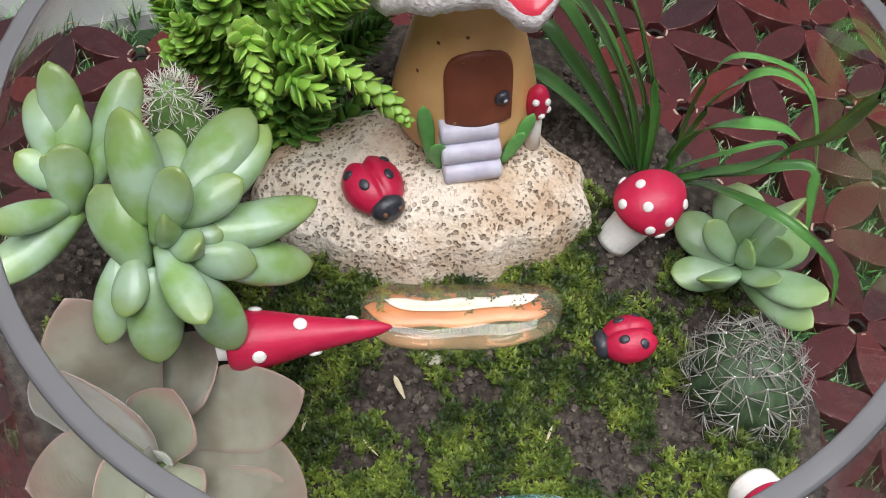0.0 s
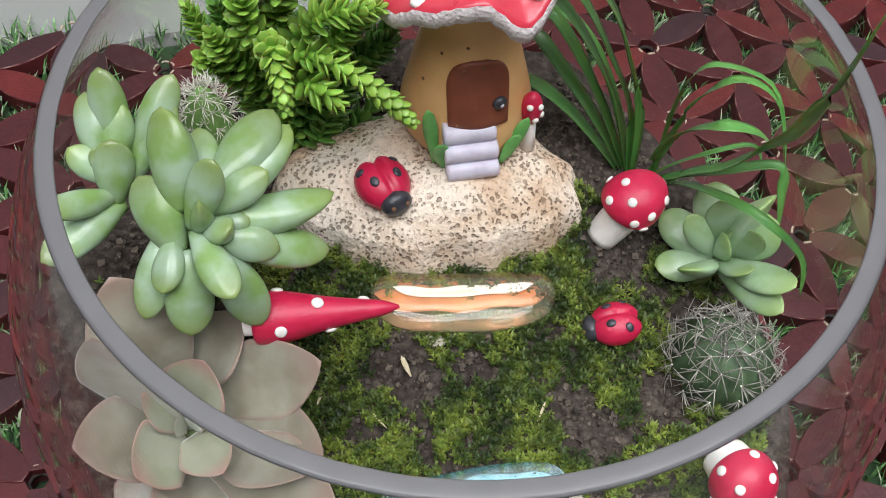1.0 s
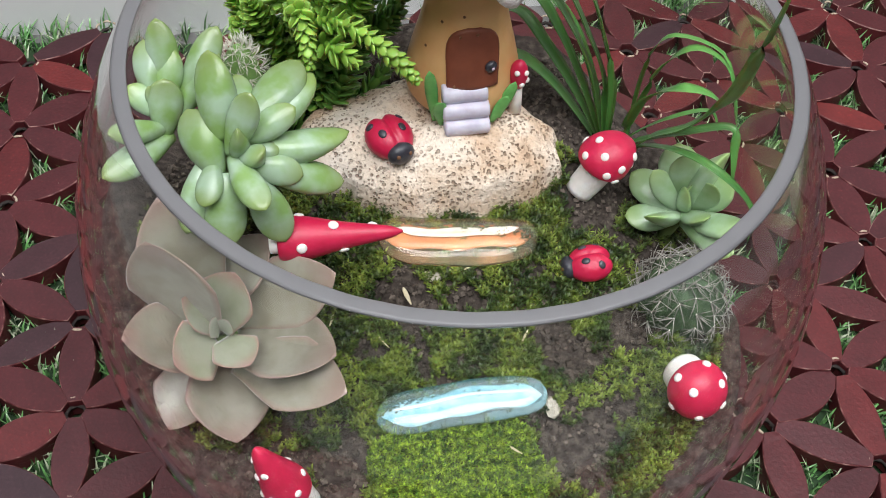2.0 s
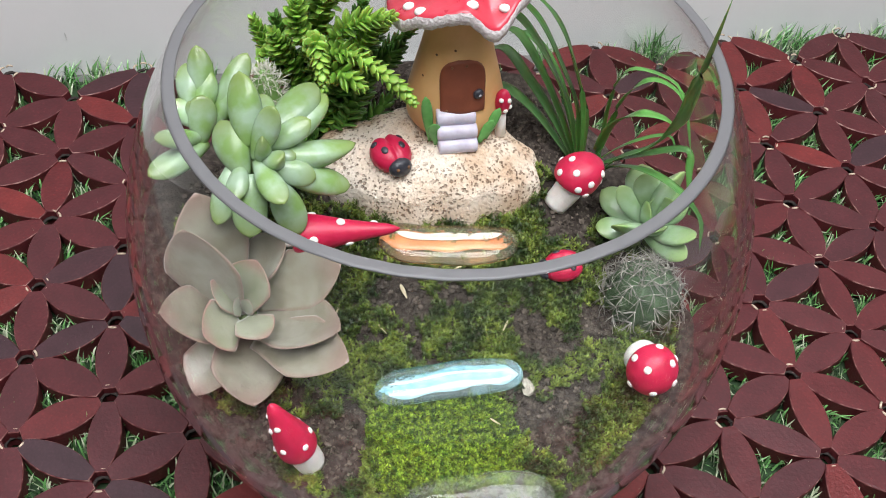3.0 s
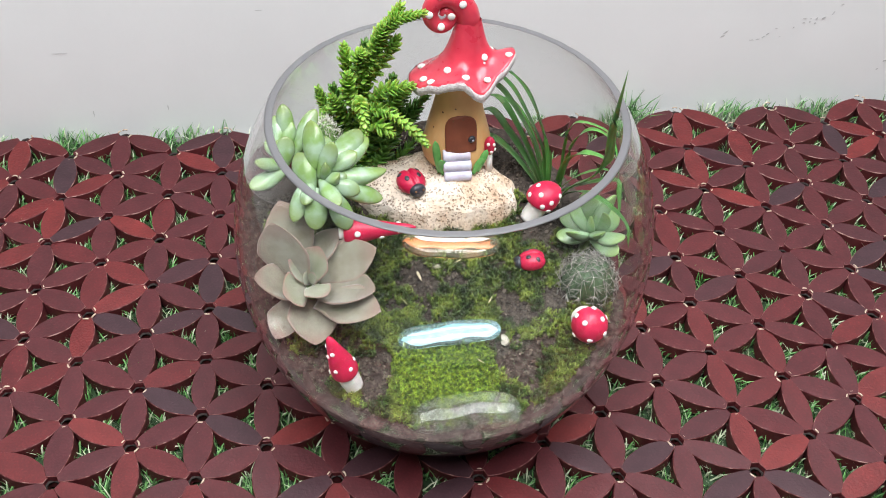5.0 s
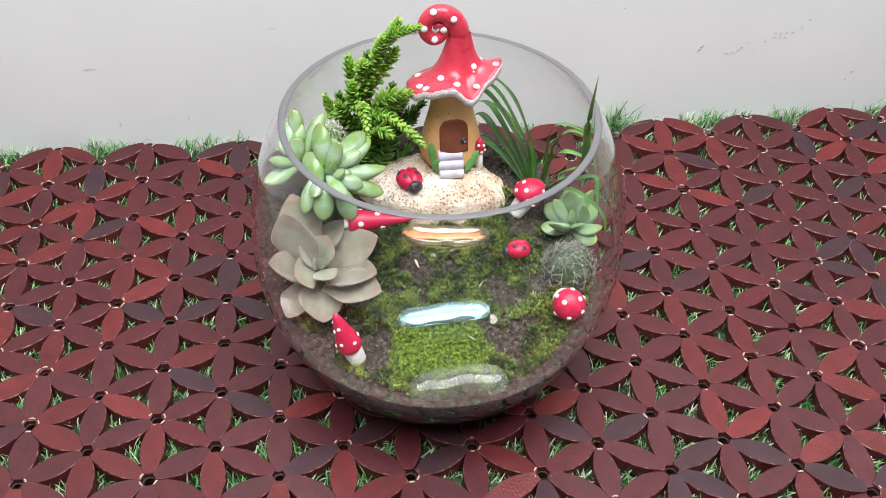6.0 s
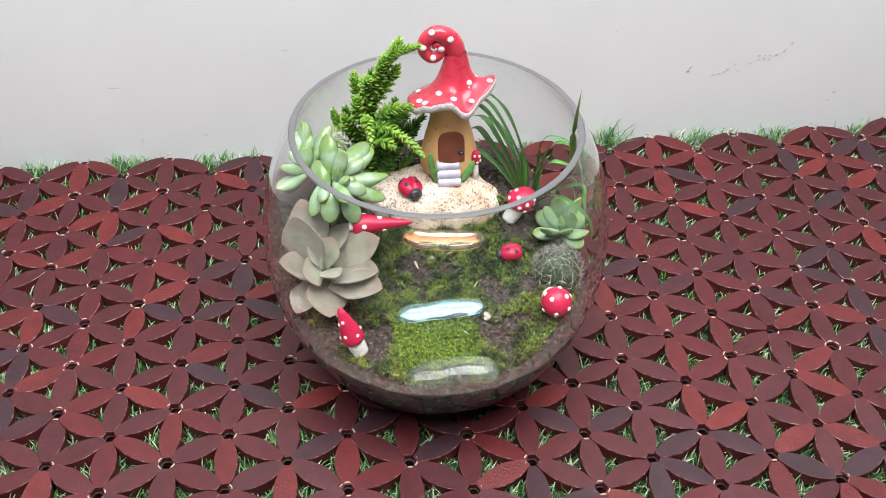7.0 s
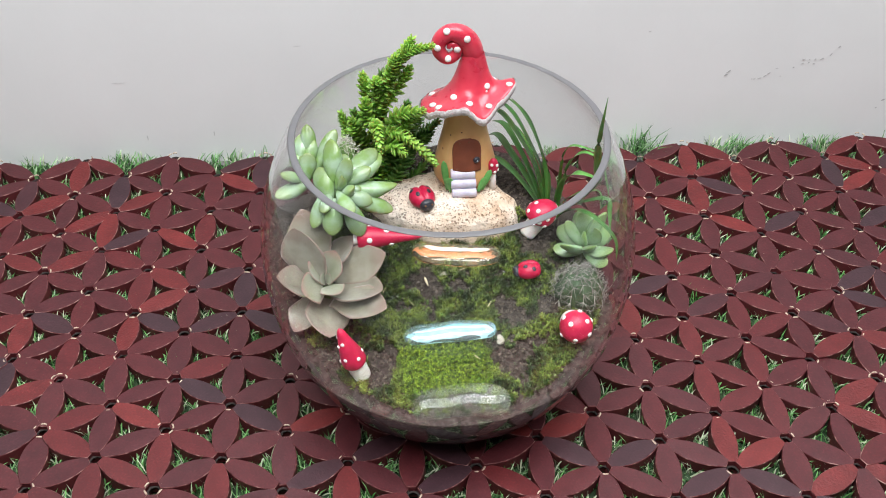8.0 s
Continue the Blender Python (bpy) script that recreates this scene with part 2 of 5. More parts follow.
M_jade = leaf_material("plump_leaf_skin", (0.305, 0.42, 0.29), (0.195, 0.32, 0.10), (0.19, 0.255, 0.065), rough=0.25, sss=0.10)
M_jade_pale = leaf_material("pale_leaf_skin", (0.31, 0.43, 0.28), (0.22, 0.35, 0.16), (0.22, 0.31, 0.10), rough=0.30, sss=0.10)
M_ghost = leaf_material("ghost_leaf_skin", (0.260, 0.268, 0.208), (0.172, 0.172, 0.122), (0.26, 0.165, 0.14), rough=0.34, sss=0.12, sheen=0.5)
M_ghost_in = leaf_material("ghost_leaf_young", (0.275, 0.325, 0.235), (0.19, 0.25, 0.15), (0.32, 0.15, 0.14), rough=0.38, sss=0.15, sheen=0.5)
M_fern = surface("stonecrop_leaf", [(0.3, (0.16, 0.33, 0.04)), (0.7, (0.35, 0.56, 0.10))], 45, 0.4, vary=0.25, source="island", sss=0.2)
M_fern_mid = surface("stonecrop_leaf_grown", [(0.3, (0.14, 0.30, 0.035)), (0.7, (0.30, 0.51, 0.08))], 45, 0.4, vary=0.3, source="island", sss=0.15)
# darker leaf copy: shade within the plant is put into its colour
M_fern_dark = surface("stonecrop_leaf_shaded", [(0.3, (0.062, 0.170, 0.028)), (0.7, (0.155, 0.33, 0.055))], 60, 0.45, vary=0.3, source="island", sss=0.1)
M_stem = surface("green_stem", [(0.3, (0.10, 0.16, 0.04)), (0.7, (0.16, 0.22, 0.07))], 200, 0.6)
M_grass = surface("strap_leaf", [(0.3, (0.035, 0.125, 0.025)), (0.7, (0.085, 0.24, 0.05))], 50, 0.33, spec=0.5, source="object", vary=0.35, sss=0.1)
M_cactus = surface("cactus_skin", [(0.3, (0.035, 0.065, 0.030)), (0.7, (0.07, 0.12, 0.055))], 220, 0.6, 0.3, 600)
M_cactus2 = surface("bright_cactus_skin", [(0.3, (0.10, 0.22, 0.05)), (0.7, (0.19, 0.33, 0.09))], 220, 0.55, 0.2, 600)
M_spine = surface("cactus_spine", [(0.3, (0.15, 0.14, 0.12)), (0.7, (0.34, 0.325, 0.29))], 300, 0.6, vary=0.4, source="island")
M_wool = surface("white_spine", [(0.3, (0.60, 0.58, 0.48)), (0.7, (0.82, 0.80, 0.72))], 300, 0.7)


def stone_material():
    """Cream limestone riddled with round pores of about a millimetre; a dark brown tint paints the shade inside them.
    """
    m = surface("porous_stone", [(0.30, (0.47, 0.31, 0.20)), (0.42, (0.64, 0.48, 0.35)), (0.53, (0.78, 0.66, 0.54)), (0.75, (0.85, 0.77, 0.68))], 40, 0.9, 0.6, 1300, 0.2, detail=9)
    n, l = links_of(m)
    b = n["Principled BSDF"]
    tc = n.new("ShaderNodeTexCoord")
    warp = n.new("ShaderNodeTexNoise")
    warp.inputs["Scale"].default_value = 160
    l.new(tc.outputs["Object"], warp.inputs["Vector"])
    add = n.new("ShaderNodeVectorMath")
    add.operation = "MULTIPLY_ADD"
    l.new(warp.outputs["Color"], add.inputs[0])
    add.inputs[1].default_value = (0.0014, 0.0014, 0.0014)
    l.new(tc.outputs["Object"], add.inputs[2])
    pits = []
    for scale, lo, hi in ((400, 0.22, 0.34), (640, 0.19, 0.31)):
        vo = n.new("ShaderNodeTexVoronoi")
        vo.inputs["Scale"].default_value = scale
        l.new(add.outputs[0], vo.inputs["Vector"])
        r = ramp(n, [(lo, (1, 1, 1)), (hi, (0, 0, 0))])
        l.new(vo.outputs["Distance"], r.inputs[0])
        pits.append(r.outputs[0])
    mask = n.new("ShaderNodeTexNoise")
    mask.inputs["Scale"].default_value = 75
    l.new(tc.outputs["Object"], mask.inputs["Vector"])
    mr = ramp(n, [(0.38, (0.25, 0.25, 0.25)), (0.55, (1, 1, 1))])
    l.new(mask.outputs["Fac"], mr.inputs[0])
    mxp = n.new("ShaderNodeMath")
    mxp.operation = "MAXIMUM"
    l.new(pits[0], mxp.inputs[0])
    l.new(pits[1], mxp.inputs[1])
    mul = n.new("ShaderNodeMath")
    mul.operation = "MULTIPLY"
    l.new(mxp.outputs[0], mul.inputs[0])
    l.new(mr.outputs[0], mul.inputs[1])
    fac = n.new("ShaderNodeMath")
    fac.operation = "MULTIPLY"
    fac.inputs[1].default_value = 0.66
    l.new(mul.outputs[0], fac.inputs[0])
    # brown mixed in at the pores puts the holes' shade into the colour
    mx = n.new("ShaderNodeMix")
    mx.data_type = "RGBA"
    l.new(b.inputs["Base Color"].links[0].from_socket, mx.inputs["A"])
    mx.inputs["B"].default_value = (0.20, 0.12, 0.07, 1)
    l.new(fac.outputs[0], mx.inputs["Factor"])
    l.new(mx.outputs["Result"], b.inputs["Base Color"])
    bp = n.new("ShaderNodeBump")
    bp.invert = True
    bp.inputs["Strength"].default_value, bp.inputs["Distance"].default_value = 1.0, 0.0009
    l.new(mul.outputs[0], bp.inputs["Height"])
    l.new(b.inputs["Normal"].links[0].from_socket, bp.inputs["Normal"])
    l.new(bp.outputs[0], b.inputs["Normal"])
    return m


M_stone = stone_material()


# ---- geometry helpers ----
rng = np.random.default_rng(7)


def mesh_of(name, verts, faces, material, smooth=True, along=None, attr="along"):
    me = bpy.data.meshes.new(name)
    me.from_pydata([tuple(map(float, v)) for v in verts], [], [tuple(map(int, f)) for f in faces])
    me.materials.append(material)
    if smooth:
        me.polygons.foreach_set("use_smooth", [True] * len(me.polygons))
    if along is not None:
        a = me.attributes.new(attr, "FLOAT", "POINT")
        a.data.foreach_set("value", [float(x) for x in along])
    me.update()
    return me


def part(name, geo, material, parent=None, label="", smooth=True, along=None):
    ob = new(name, mesh_of(name, geo[0], geo[1], material, smooth, along))
    if parent is not None:
        ob.parent = parent
    if label:
        tagged(ob, label)
    return ob


def thing(name, label, category, group="", kind="", at=None):
    ob = new(name)
    ob.empty_display_size = 0.01
    if at is not None:
        ob.matrix_basis = at
    return tagged(ob, label, category, group, kind)


def join(*geos):
    vs, fs, o = [], [], 0
    for v, f in geos:
        vs.append(np.asarray(v, float))
        fs.extend(tuple(i + o for i in q) for q in f)
        o += len(v)
    return np.concatenate(vs), fs


def moved(geo, m):
    v = np.asarray(geo[0], float)
    a = np.array(m)
    return v @ a[:3, :3].T + a[:3, 3], geo[1]


def grid_faces(rows, cols, wrap=True):
    f = []
    for i in range(rows - 1):
        for j in range(cols if wrap else cols - 1):
            k = (j + 1) % cols
            f.append((i * cols + j, i * cols + k, (i + 1) * cols + k, (i + 1) * cols + j))
    return f


def lathe(profile, segs=48, wob=None):
    """Turns (r, z) rows about z; wob(theta, r, z) may shift r and z."""
    v = []
    for r, z in profile:
        for j in range(segs):
            a = 2 * math.pi * j / segs
            rr, zz = wob(a, r, z) if wob else (r, z)
            v.append((rr * math.cos(a), rr * math.sin(a), zz))
    n = len(profile)
    f = grid_faces(n, segs)
    f.append(tuple(reversed(range(segs))))
    f.append(tuple(range((n - 1) * segs, n * segs)))
    return np.array(v), f


def ball(c, r, rows=10, segs=14):
    r = np.broadcast_to(np.asarray(r, float), 3)
    prof = [(max(0.02, math.sin(math.pi * (i + 0.35) / (rows - 0.3))), -math.cos(math.pi * (i + 0.35) / (rows - 0.3))) for i in range(rows)]
    v, f = lathe(prof, segs)
    return v * r + np.asarray(c, float), f


def spline(points, n):
    """Catmull-Rom through points (rows of any width)."""
    p = np.asarray(points, float)
    p = np.vstack([2 * p[0] - p[1], p, 2 * p[-1] - p[-2]])
    out = []
    segs = len(p) - 3
    for t in np.linspace(0, segs - 1e-9, n):
        i = int(t)
        u = t - i
        a, b, c, d = p[i:i + 4]
        out.append(0.5 * (2 * b + (c - a) * u + (2 * a - 5 * b + 4 * c - d) * u * u + (3 * b - a - 3 * c + d) * u ** 3))
    return np.array(out)


def tube(points, radii, segs=12, flat=1.0):
    p = np.asarray(points, float)
    t = np.gradient(p, axis=0)
    t /= np.linalg.norm(t, axis=1)[:, None] + 1e-12
    up = np.array([0, 0, 1.0]) if abs(t[0][2]) < 0.9 else np.array([0, 1.0, 0])
    v = []
    nrm = np.cross(t[0], up)
    nrm /= np.linalg.norm(nrm)
    for i in range(len(p)):
        nrm = nrm - (nrm @ t[i]) * t[i]
        nrm /= np.linalg.norm(nrm) + 1e-12
        bi = np.cross(t[i], nrm)
        for j in range(segs):
            a = 2 * math.pi * j / segs
            v.append(p[i] + radii[i] * (math.cos(a) * nrm + flat * math.sin(a) * bi))
    f = grid_faces(len(p), segs)
    f.append(tuple(reversed(range(segs))))
    f.append(tuple(range((len(p) - 1) * segs, len(p) * segs)))
    return np.array(v), f


def frame_to(direction, up=(0, 0, 1)):
    """Axes: x along direction, z as near up as it goes."""
    x = np.asarray(direction, float)
    x = x / np.linalg.norm(x)
    z = np.asarray(up, float) - (np.asarray(up, float) @ x) * x
    if np.linalg.norm(z) < 1e-4:
        z = np.array([0, 1.0, 0]) - x[1] * x
    z /= np.linalg.norm(z)
    y = np.cross(z, x)
    return np.array([x, y, z]).T


def plump_leaf(base, tip, width, thick, up=(0, 0, 1), keel=0.35, point=0.55, bend=0.12, cup=0.0, n=12, segs=12, neck=0.45, acute=False, plump=False, margin=False):
    """A fleshy leaf from base to tip: narrow foot, widest past the middle, short point; cup > 0 makes it a shallow spoon."""
    base, tip = np.asarray(base, float), np.asarray(tip, float)
    L = np.linalg.norm(tip - base)
    ax = frame_to(tip - base, up)
    v, al = [], []
    for i in range(n):
        s = i / (n - 1)
        w = (neck + (1 - neck) * math.sin(min(1.0, s / 0.62) * math.pi / 2) ** 1.4) if s < 0.62 else max(0.015, (1 - ((s - 0.62) / 0.38) ** (1.6 + point)) ** point)
        if acute and s > 0.5:
            q = (s - 0.5) / 0.5
            w = max(0.012, (1 - q ** 1.8) ** 0.84)
        if plump:
            q = (s - 0.56) / 0.44
            w = neck + (1 - neck) * math.sin(math.pi / 2 * s / 0.56) ** 1.2 if s < 0.56 else max(0.03, (1 - q ** 2.5) ** 0.66)
        h = thick * (0.55 + 0.45 * math.sin(math.pi * min(1, s * 1.15) ** 0.8)) * (w if s > (0.56 if plump or acute else 0.62) else 1) * 0.5
        for j in range(segs):
            a = 2 * math.pi * j / segs
            y = math.cos(a) * w * width / 2
            q = math.sin(a)
            z = h * (0.62 * q ** 0.6 if q > 0 and not plump else 0.95 * q if q > 0 else q * (1.0 + keel * (1 - abs(math.cos(a)))))
            z += cup * (y / (width / 2)) ** 2 * width * 0.5 + bend * L * (s * s - s * 0.35)
            v.append((s * L, y, z))
            al.append(max(s, 0.70 + 0.30 * max(0.0, (abs(math.cos(a)) - 0.85) / 0.15)) if margin else s)
    v = np.array(v)
    # keep the tip where it was asked for
    v[:, 2] -= (v[-segs:, 2].mean()) * (v[:, 0] / L)
    f = grid_faces(n, segs) + [tuple(reversed(range(segs))), tuple(range((n - 1) * segs, n * segs))]
    return (v @ ax.T + base, f), al


def smooth_noise(x, y, s, seed=0):
    return noise.noise(Vector((x * s + 13.7 * seed, y * s - 7.1 * seed, 3.3 * seed)))


# ---- the setting ----
WALL_Y, WALL_TILT = 0.282, 0.047
wall_m = pose(0, WALL_Y, 0, 0, 0, math.degrees(math.atan(WALL_TILT)))


def box(x0, x1, y0, y1, z0, z1):
    v = [(x, y, z) for x in (x0, x1) for y in (y0, y1) for z in (z0, z1)]
    return np.array(v, float), [(0, 1, 3, 2), (4, 6, 7, 5), (0, 4, 5, 1), (2, 3, 7, 6), (0, 2, 6, 4), (1, 5, 7, 3)]


wall = part("wall_north", box(-3, 3, 0, 0.12, -0.6, 2.6), M_wall, smooth=False)
wall.matrix_basis = wall_m
tagged(wall, "off-white painted wall with faint grey smudges", "wall", kind="structure")
# unseen walls and ceiling, added for bounced light and reflections in the glass
for name, dims in (("wall_south", (-2.4, 2.4, -2.5, -2.38, -0.0165, 2.5)), ("wall_east", (2.4, 2.52, -2.5, 0.8, -0.0165, 2.5)), ("wall_west", (-2.52, -2.4, -2.5, 0.8, -0.0165, 2.5))):
    tagged(part(name, box(*dims), M_room, smooth=False), "plain grey unseen wall added to close the room", "wall", kind="structure")
tagged(part("ceiling", box(-2.52, 2.52, -2.5, 0.8, 2.5, 2.6), M_room, smooth=False), "plain grey unseen ceiling added to close the room", "ceiling", kind="structure")
ground = part("floor", box(-2.52, 2.52, -2.5, 0.8, -0.06, -0.0165), M_table, smooth=False)
tagged(ground, "pale grey floor under the doormat", "floor", kind="structure")


def smudge(x, z, w, h, seed, lean=0):
    """A thin irregular scuff on the wall, leaning by some degrees."""
    r = random.Random(seed)
    n, w, h = 14, w * 0.65, h * 0.7
    c, q = math.cos(math.radians(lean)), math.sin(math.radians(lean))
    v = []
    for i in range(n):
        a, b = w * math.cos(2 * math.pi * i / n) * r.uniform(0.5, 1), h * math.sin(2 * math.pi * i / n) * r.uniform(0.5, 1)
        v.append((x + a * c - b * q, -0.0006, z + a * q + b * c))
    return np.array(v), [tuple(range(n))]


smudges = thing("wall_smudge", "faint grey scuffs and pencil ticks on the wall", "smudge", kind="stuff", at=wall_m)
marks = [(0.2618, 0.0660, 0.0053, 0.0013, 1, 38), (0.2597, 0.0624, 0.0035, 0.0013, 2, 25), (0.2861, 0.0576, 0.0044, 0.0008, 3, 0), (0.2914, 0.0583, 0.0040, 0.0008, 4, 5), (0.2956, 0.0602, 0.0035, 0.0011, 5, 30), (0.2987, 0.0629, 0.0031, 0.0011, 6, 35), (0.3051, 0.0680, 0.0031, 0.0008, 7, 0), (0.3098, 0.0599, 0.0026, 0.0005, 8, 0), (0.3199, 0.0685, 0.0022, 0.0011, 9, 30), (0.3275, 0.0767, 0.0031, 0.0011, 10, 0),
         (0.3275, 0.0725, 0.0022, 0.0013, 11, 0), (0.3328, 0.0760, 0.0013, 0.0013, 12, 60), (0.3325, 0.0732, 0.0018, 0.0013, 13, 60), (0.3381, 0.0764, 0.0022, 0.0013, 14, 0), (0.3375, 0.0717, 0.0022, 0.0011, 15, 0), (0.3441, 0.0768, 0.0040, 0.0013, 16, 20), (0.3510, 0.0808, 0.0031, 0.0011, 17, 60), (0.3568, 0.0885, 0.0031, 0.0013, 18, 25), (0.4122, 0.0314, 0.0044, 0.0013, 19, 20), (0.4080, 0.0231, 0.0022, 0.0011, 20, 30),
         (-0.2600, 0.0120, 0.0009, 0.0060, 8), (-0.2000, 0.0150, 0.0009, 0.0050, 9), (0.1850, 0.1080, 0.0022, 0.0009, 10), (-0.1180, 0.1020, 0.0060, 0.0006, 11), (-0.2750, 0.0700, 0.0140, 0.0005, 12)]
part("smudge", join(*[smudge(*q) for q in marks]), M_smudge, smudges, smooth=False)

# ---- the bowl ----
BX, BY, CZ, RB, FLAT = 0.007, 0.008, 0.1135, 0.1197, 1.20
RIM_Z, GLASS, LIP_H = 0.2004, 0.0030, 0.0006
CONTACT = GLASS - 0.0006


def bowl_r(z, inset=0.0):
    return max(0.0, (RB - inset) * math.sqrt(max(0.0, 1 - ((z - CZ) / ((RB - inset) * FLAT)) ** 2)))


def build_bowl():
    bowl = thing("glass_bowl", "clear round glass bowl with ground rim on the petal mat", "bowl", at=pose(BX, BY, 0))
    outer = [(0.05, 0.0008), (0.062, 0.0006)] + [(bowl_r(z), z) for z in (*np.linspace(0.002, RIM_Z - LIP_H - 0.0001, 70), RIM_Z - LIP_H)]
    inner = [(bowl_r(z, GLASS), z) for z in (RIM_Z - LIP_H, *np.linspace(RIM_Z - LIP_H - 0.0001, 0.009, 70))] + [(0.05, 0.0075), (0.002, 0.0075)]
    prof = [(0.002, 0.0022)] + outer + inner
    part("bowl_body", lathe(prof, 128), M_glass, bowl).visible_shadow = False
    # the ground edge: a flat-topped ring with eased corners, closing the wall
    zb = RIM_Z - LIP_H + 0.00005
    ro, ri, ro_b, ri_b = bowl_r(RIM_Z) + 0.0001, bowl_r(RIM_Z, GLASS) - 0.0001, bowl_r(zb) + 0.0001, bowl_r(zb, GLASS) - 0.0001
    ring = [(ro_b, zb), (ro, RIM_Z - 0.0004), (ro - 0.0002, RIM_Z - 0.00015), (ro - 0.0007, RIM_Z), (ri + 0.0007, RIM_Z), (ri + 0.0002, RIM_Z - 0.00015), (ri, RIM_Z - 0.0004), (ri_b, zb)]
    v = [(r * math.cos(2 * math.pi * j / 160), r * math.sin(2 * math.pi * j / 160), z + 0.00012 * math.sin(j * 1.7)) for r, z in ring for j in range(160)]
    f = grid_faces(8, 160) + [(7 * 160 + j, 7 * 160 + (j + 1) % 160, (j + 1) % 160, j) for j in range(160)]
    part("rim", (np.array(v), f), M_rim, bowl, "grey ground-glass rim edge")


build_bowl()


# ---- soil, gravel and moss ----
def soil_h(x, y):
    h = 0.0775 + 0.12 * y + 0.25 * min(max(0.0, y), 0.06)
    h += 0.009 * math.exp(-((x - 0.092) ** 2 + (y + 0.052) ** 2) / 0.0005)
    h += 0.012 * math.exp(-((x + 0.075) ** 2 + (y - 0.01) ** 2) / 0.0011)
    h -= 0.017 * min(1.0, max(0.0, (x - 0.062) / 0.035)) * min(1.0, max(0.0, (y + 0.012) / 0.03))
    h += 0.036 * math.exp(-((x + 0.112) ** 2 + (y - 0.018) ** 2) / 0.0015)
    h += 0.0022 * smooth_noise(x, y, 45, 1) + 0.0012 * smooth_noise(x, y, 140, 2)
    return h


def soil_edge(a, inset):
    z = 0.075
    for _ in range(6):
        r = bowl_r(z, inset)
        z = soil_h(BX + r * math.cos(a), BY + r * math.sin(a))
    return r, z


def build_soil():
    soil = thing("soil", "dark crumbly potting soil filling the glass bowl", "soil", kind="stuff")
    segs, rings, v = 200, 70, []
    for i in range(rings):
        s = (i + 0.2) / (rings - 0.8)
        for j in range(segs):
            a = 2 * math.pi * j / segs
            r, _ = soil_edge(a, CONTACT)
            x, y = BX + s * r * math.cos(a), BY + s * r * math.sin(a)
            v.append((x, y, soil_h(x, y) + 0.0006 * smooth_noise(x, y, 420, 3)))
    down = 22
    for k in range(1, down + 1):
        for j in range(segs):
            a = 2 * math.pi * j / segs
            _, z = soil_edge(a, CONTACT)
            zz = z + (0.0088 - z) * k / down
            r = bowl_r(zz, CONTACT) - 0.0003 * random.random()
            v.append((BX + r * math.cos(a), BY + r * math.sin(a), zz))
    f = grid_faces(rings + down, segs) + [tuple(range(segs)), tuple(reversed(range((rings + down - 1) * segs, (rings + down) * segs)))]
    bed = part("soil_bed", (np.array(v), f), M_soil, soil)
    bed.data.materials.append(M_packed)
    bed.data.polygons.foreach_set("material_index", [1 if p.index >= (rings + 1) * segs else 0 for p in bed.data.polygons])
    # loose crumbs
    geos = []
    for _ in range(7000):
        a, r = random.uniform(0, 2 * math.pi), 0.104 * math.sqrt(random.random())
        x, y = BX + r * math.cos(a), BY + r * math.sin(a)
        s = random.choice((0.0003, 0.0004, 0.0005, 0.0006, 0.0008, 0.0011))
        cube = np.array([(dx, dy, dz) for dx in (-1, 1) for dy in (-1, 1) for dz in (-1, 1)], float) * s
        cube *= rng.uniform(0.6, 1.05, (8, 3))
        cube = cube @ np.array(Euler((random.random() * 3, random.random() * 3, random.random() * 3)).to_matrix())
        geos.append((cube + (x, y, soil_h(x, y) + 0.4 * s), [(0, 1, 3, 2), (4, 6, 7, 5), (0, 4, 5, 1), (2, 3, 7, 6), (0, 2, 6, 4), (1, 5, 7, 3)]))
    tagged(part("crumbs", join(*geos), M_crumb, soil, smooth=False), kind="stuff")
    # drainage layer of gravel against the glass
    gravel = thing("drainage_gravel", "layer of dark grey gravel at the bottom of the bowl", "gravel", kind="stuff")
    geos = []
    for _ in range(620):
        z = 0.010 + 0.032 * random.random() ** 1.3
        a = random.uniform(0, 2 * math.pi)
        s = random.uniform(0.0022, 0.0062)
        r = bowl_r(z, CONTACT) - s * 0.42
        g = ball((0, 0, 0), (s * 0.5, s, s * random.uniform(0.5, 0.8)), 7, 9)
        m = pose(BX + r * math.cos(a), BY + r * math.sin(a), z, 0, 0, math.degrees(a)) @ Euler((random.gauss(0, 0.4), random.gauss(0.5, 0.15), 0)).to_matrix().to_4x4()
        geos.append(moved(g, m))
    part("pebbles", join(*geos), M_gravel, gravel)


build_soil()

# bare patches of soil in the moss: x, y, radius
BARE = [(-0.006, 0.002, 0.010), (0.016, 0.004, 0.007), (0.052, -0.022, 0.011), (0.044, -0.012, 0.007), (-0.035, -0.070, 0.012), (-0.030, -0.055, 0.009), (0.050, -0.055, 0.012), (0.075, -0.012, 0.010), (0.068, 0.035, 0.010), (-0.088, 0.04, 0.026), (-0.05, 0.09, 0.05), (0.03, 0.10, 0.04), (0.085, 0.07, 0.03), (-0.092, -0.01, 0.02), (-0.075, -0.06, 0.016), (0.098, 0.005, 0.016)]


def moss_at(x, y):
    k = 0.60 + 0.75 * smooth_noise(x, y, 70, 5) + 0.5 * smooth_noise(x, y, 190, 6)
    for bx, by, br in BARE:
        d = math.hypot(x - bx, y - by) / br * (1 + 0.55 * smooth_noise(x, y, 150, 8))
        if d < 1.25:
            k -= 1.3 * (1.25 - d)
    return k


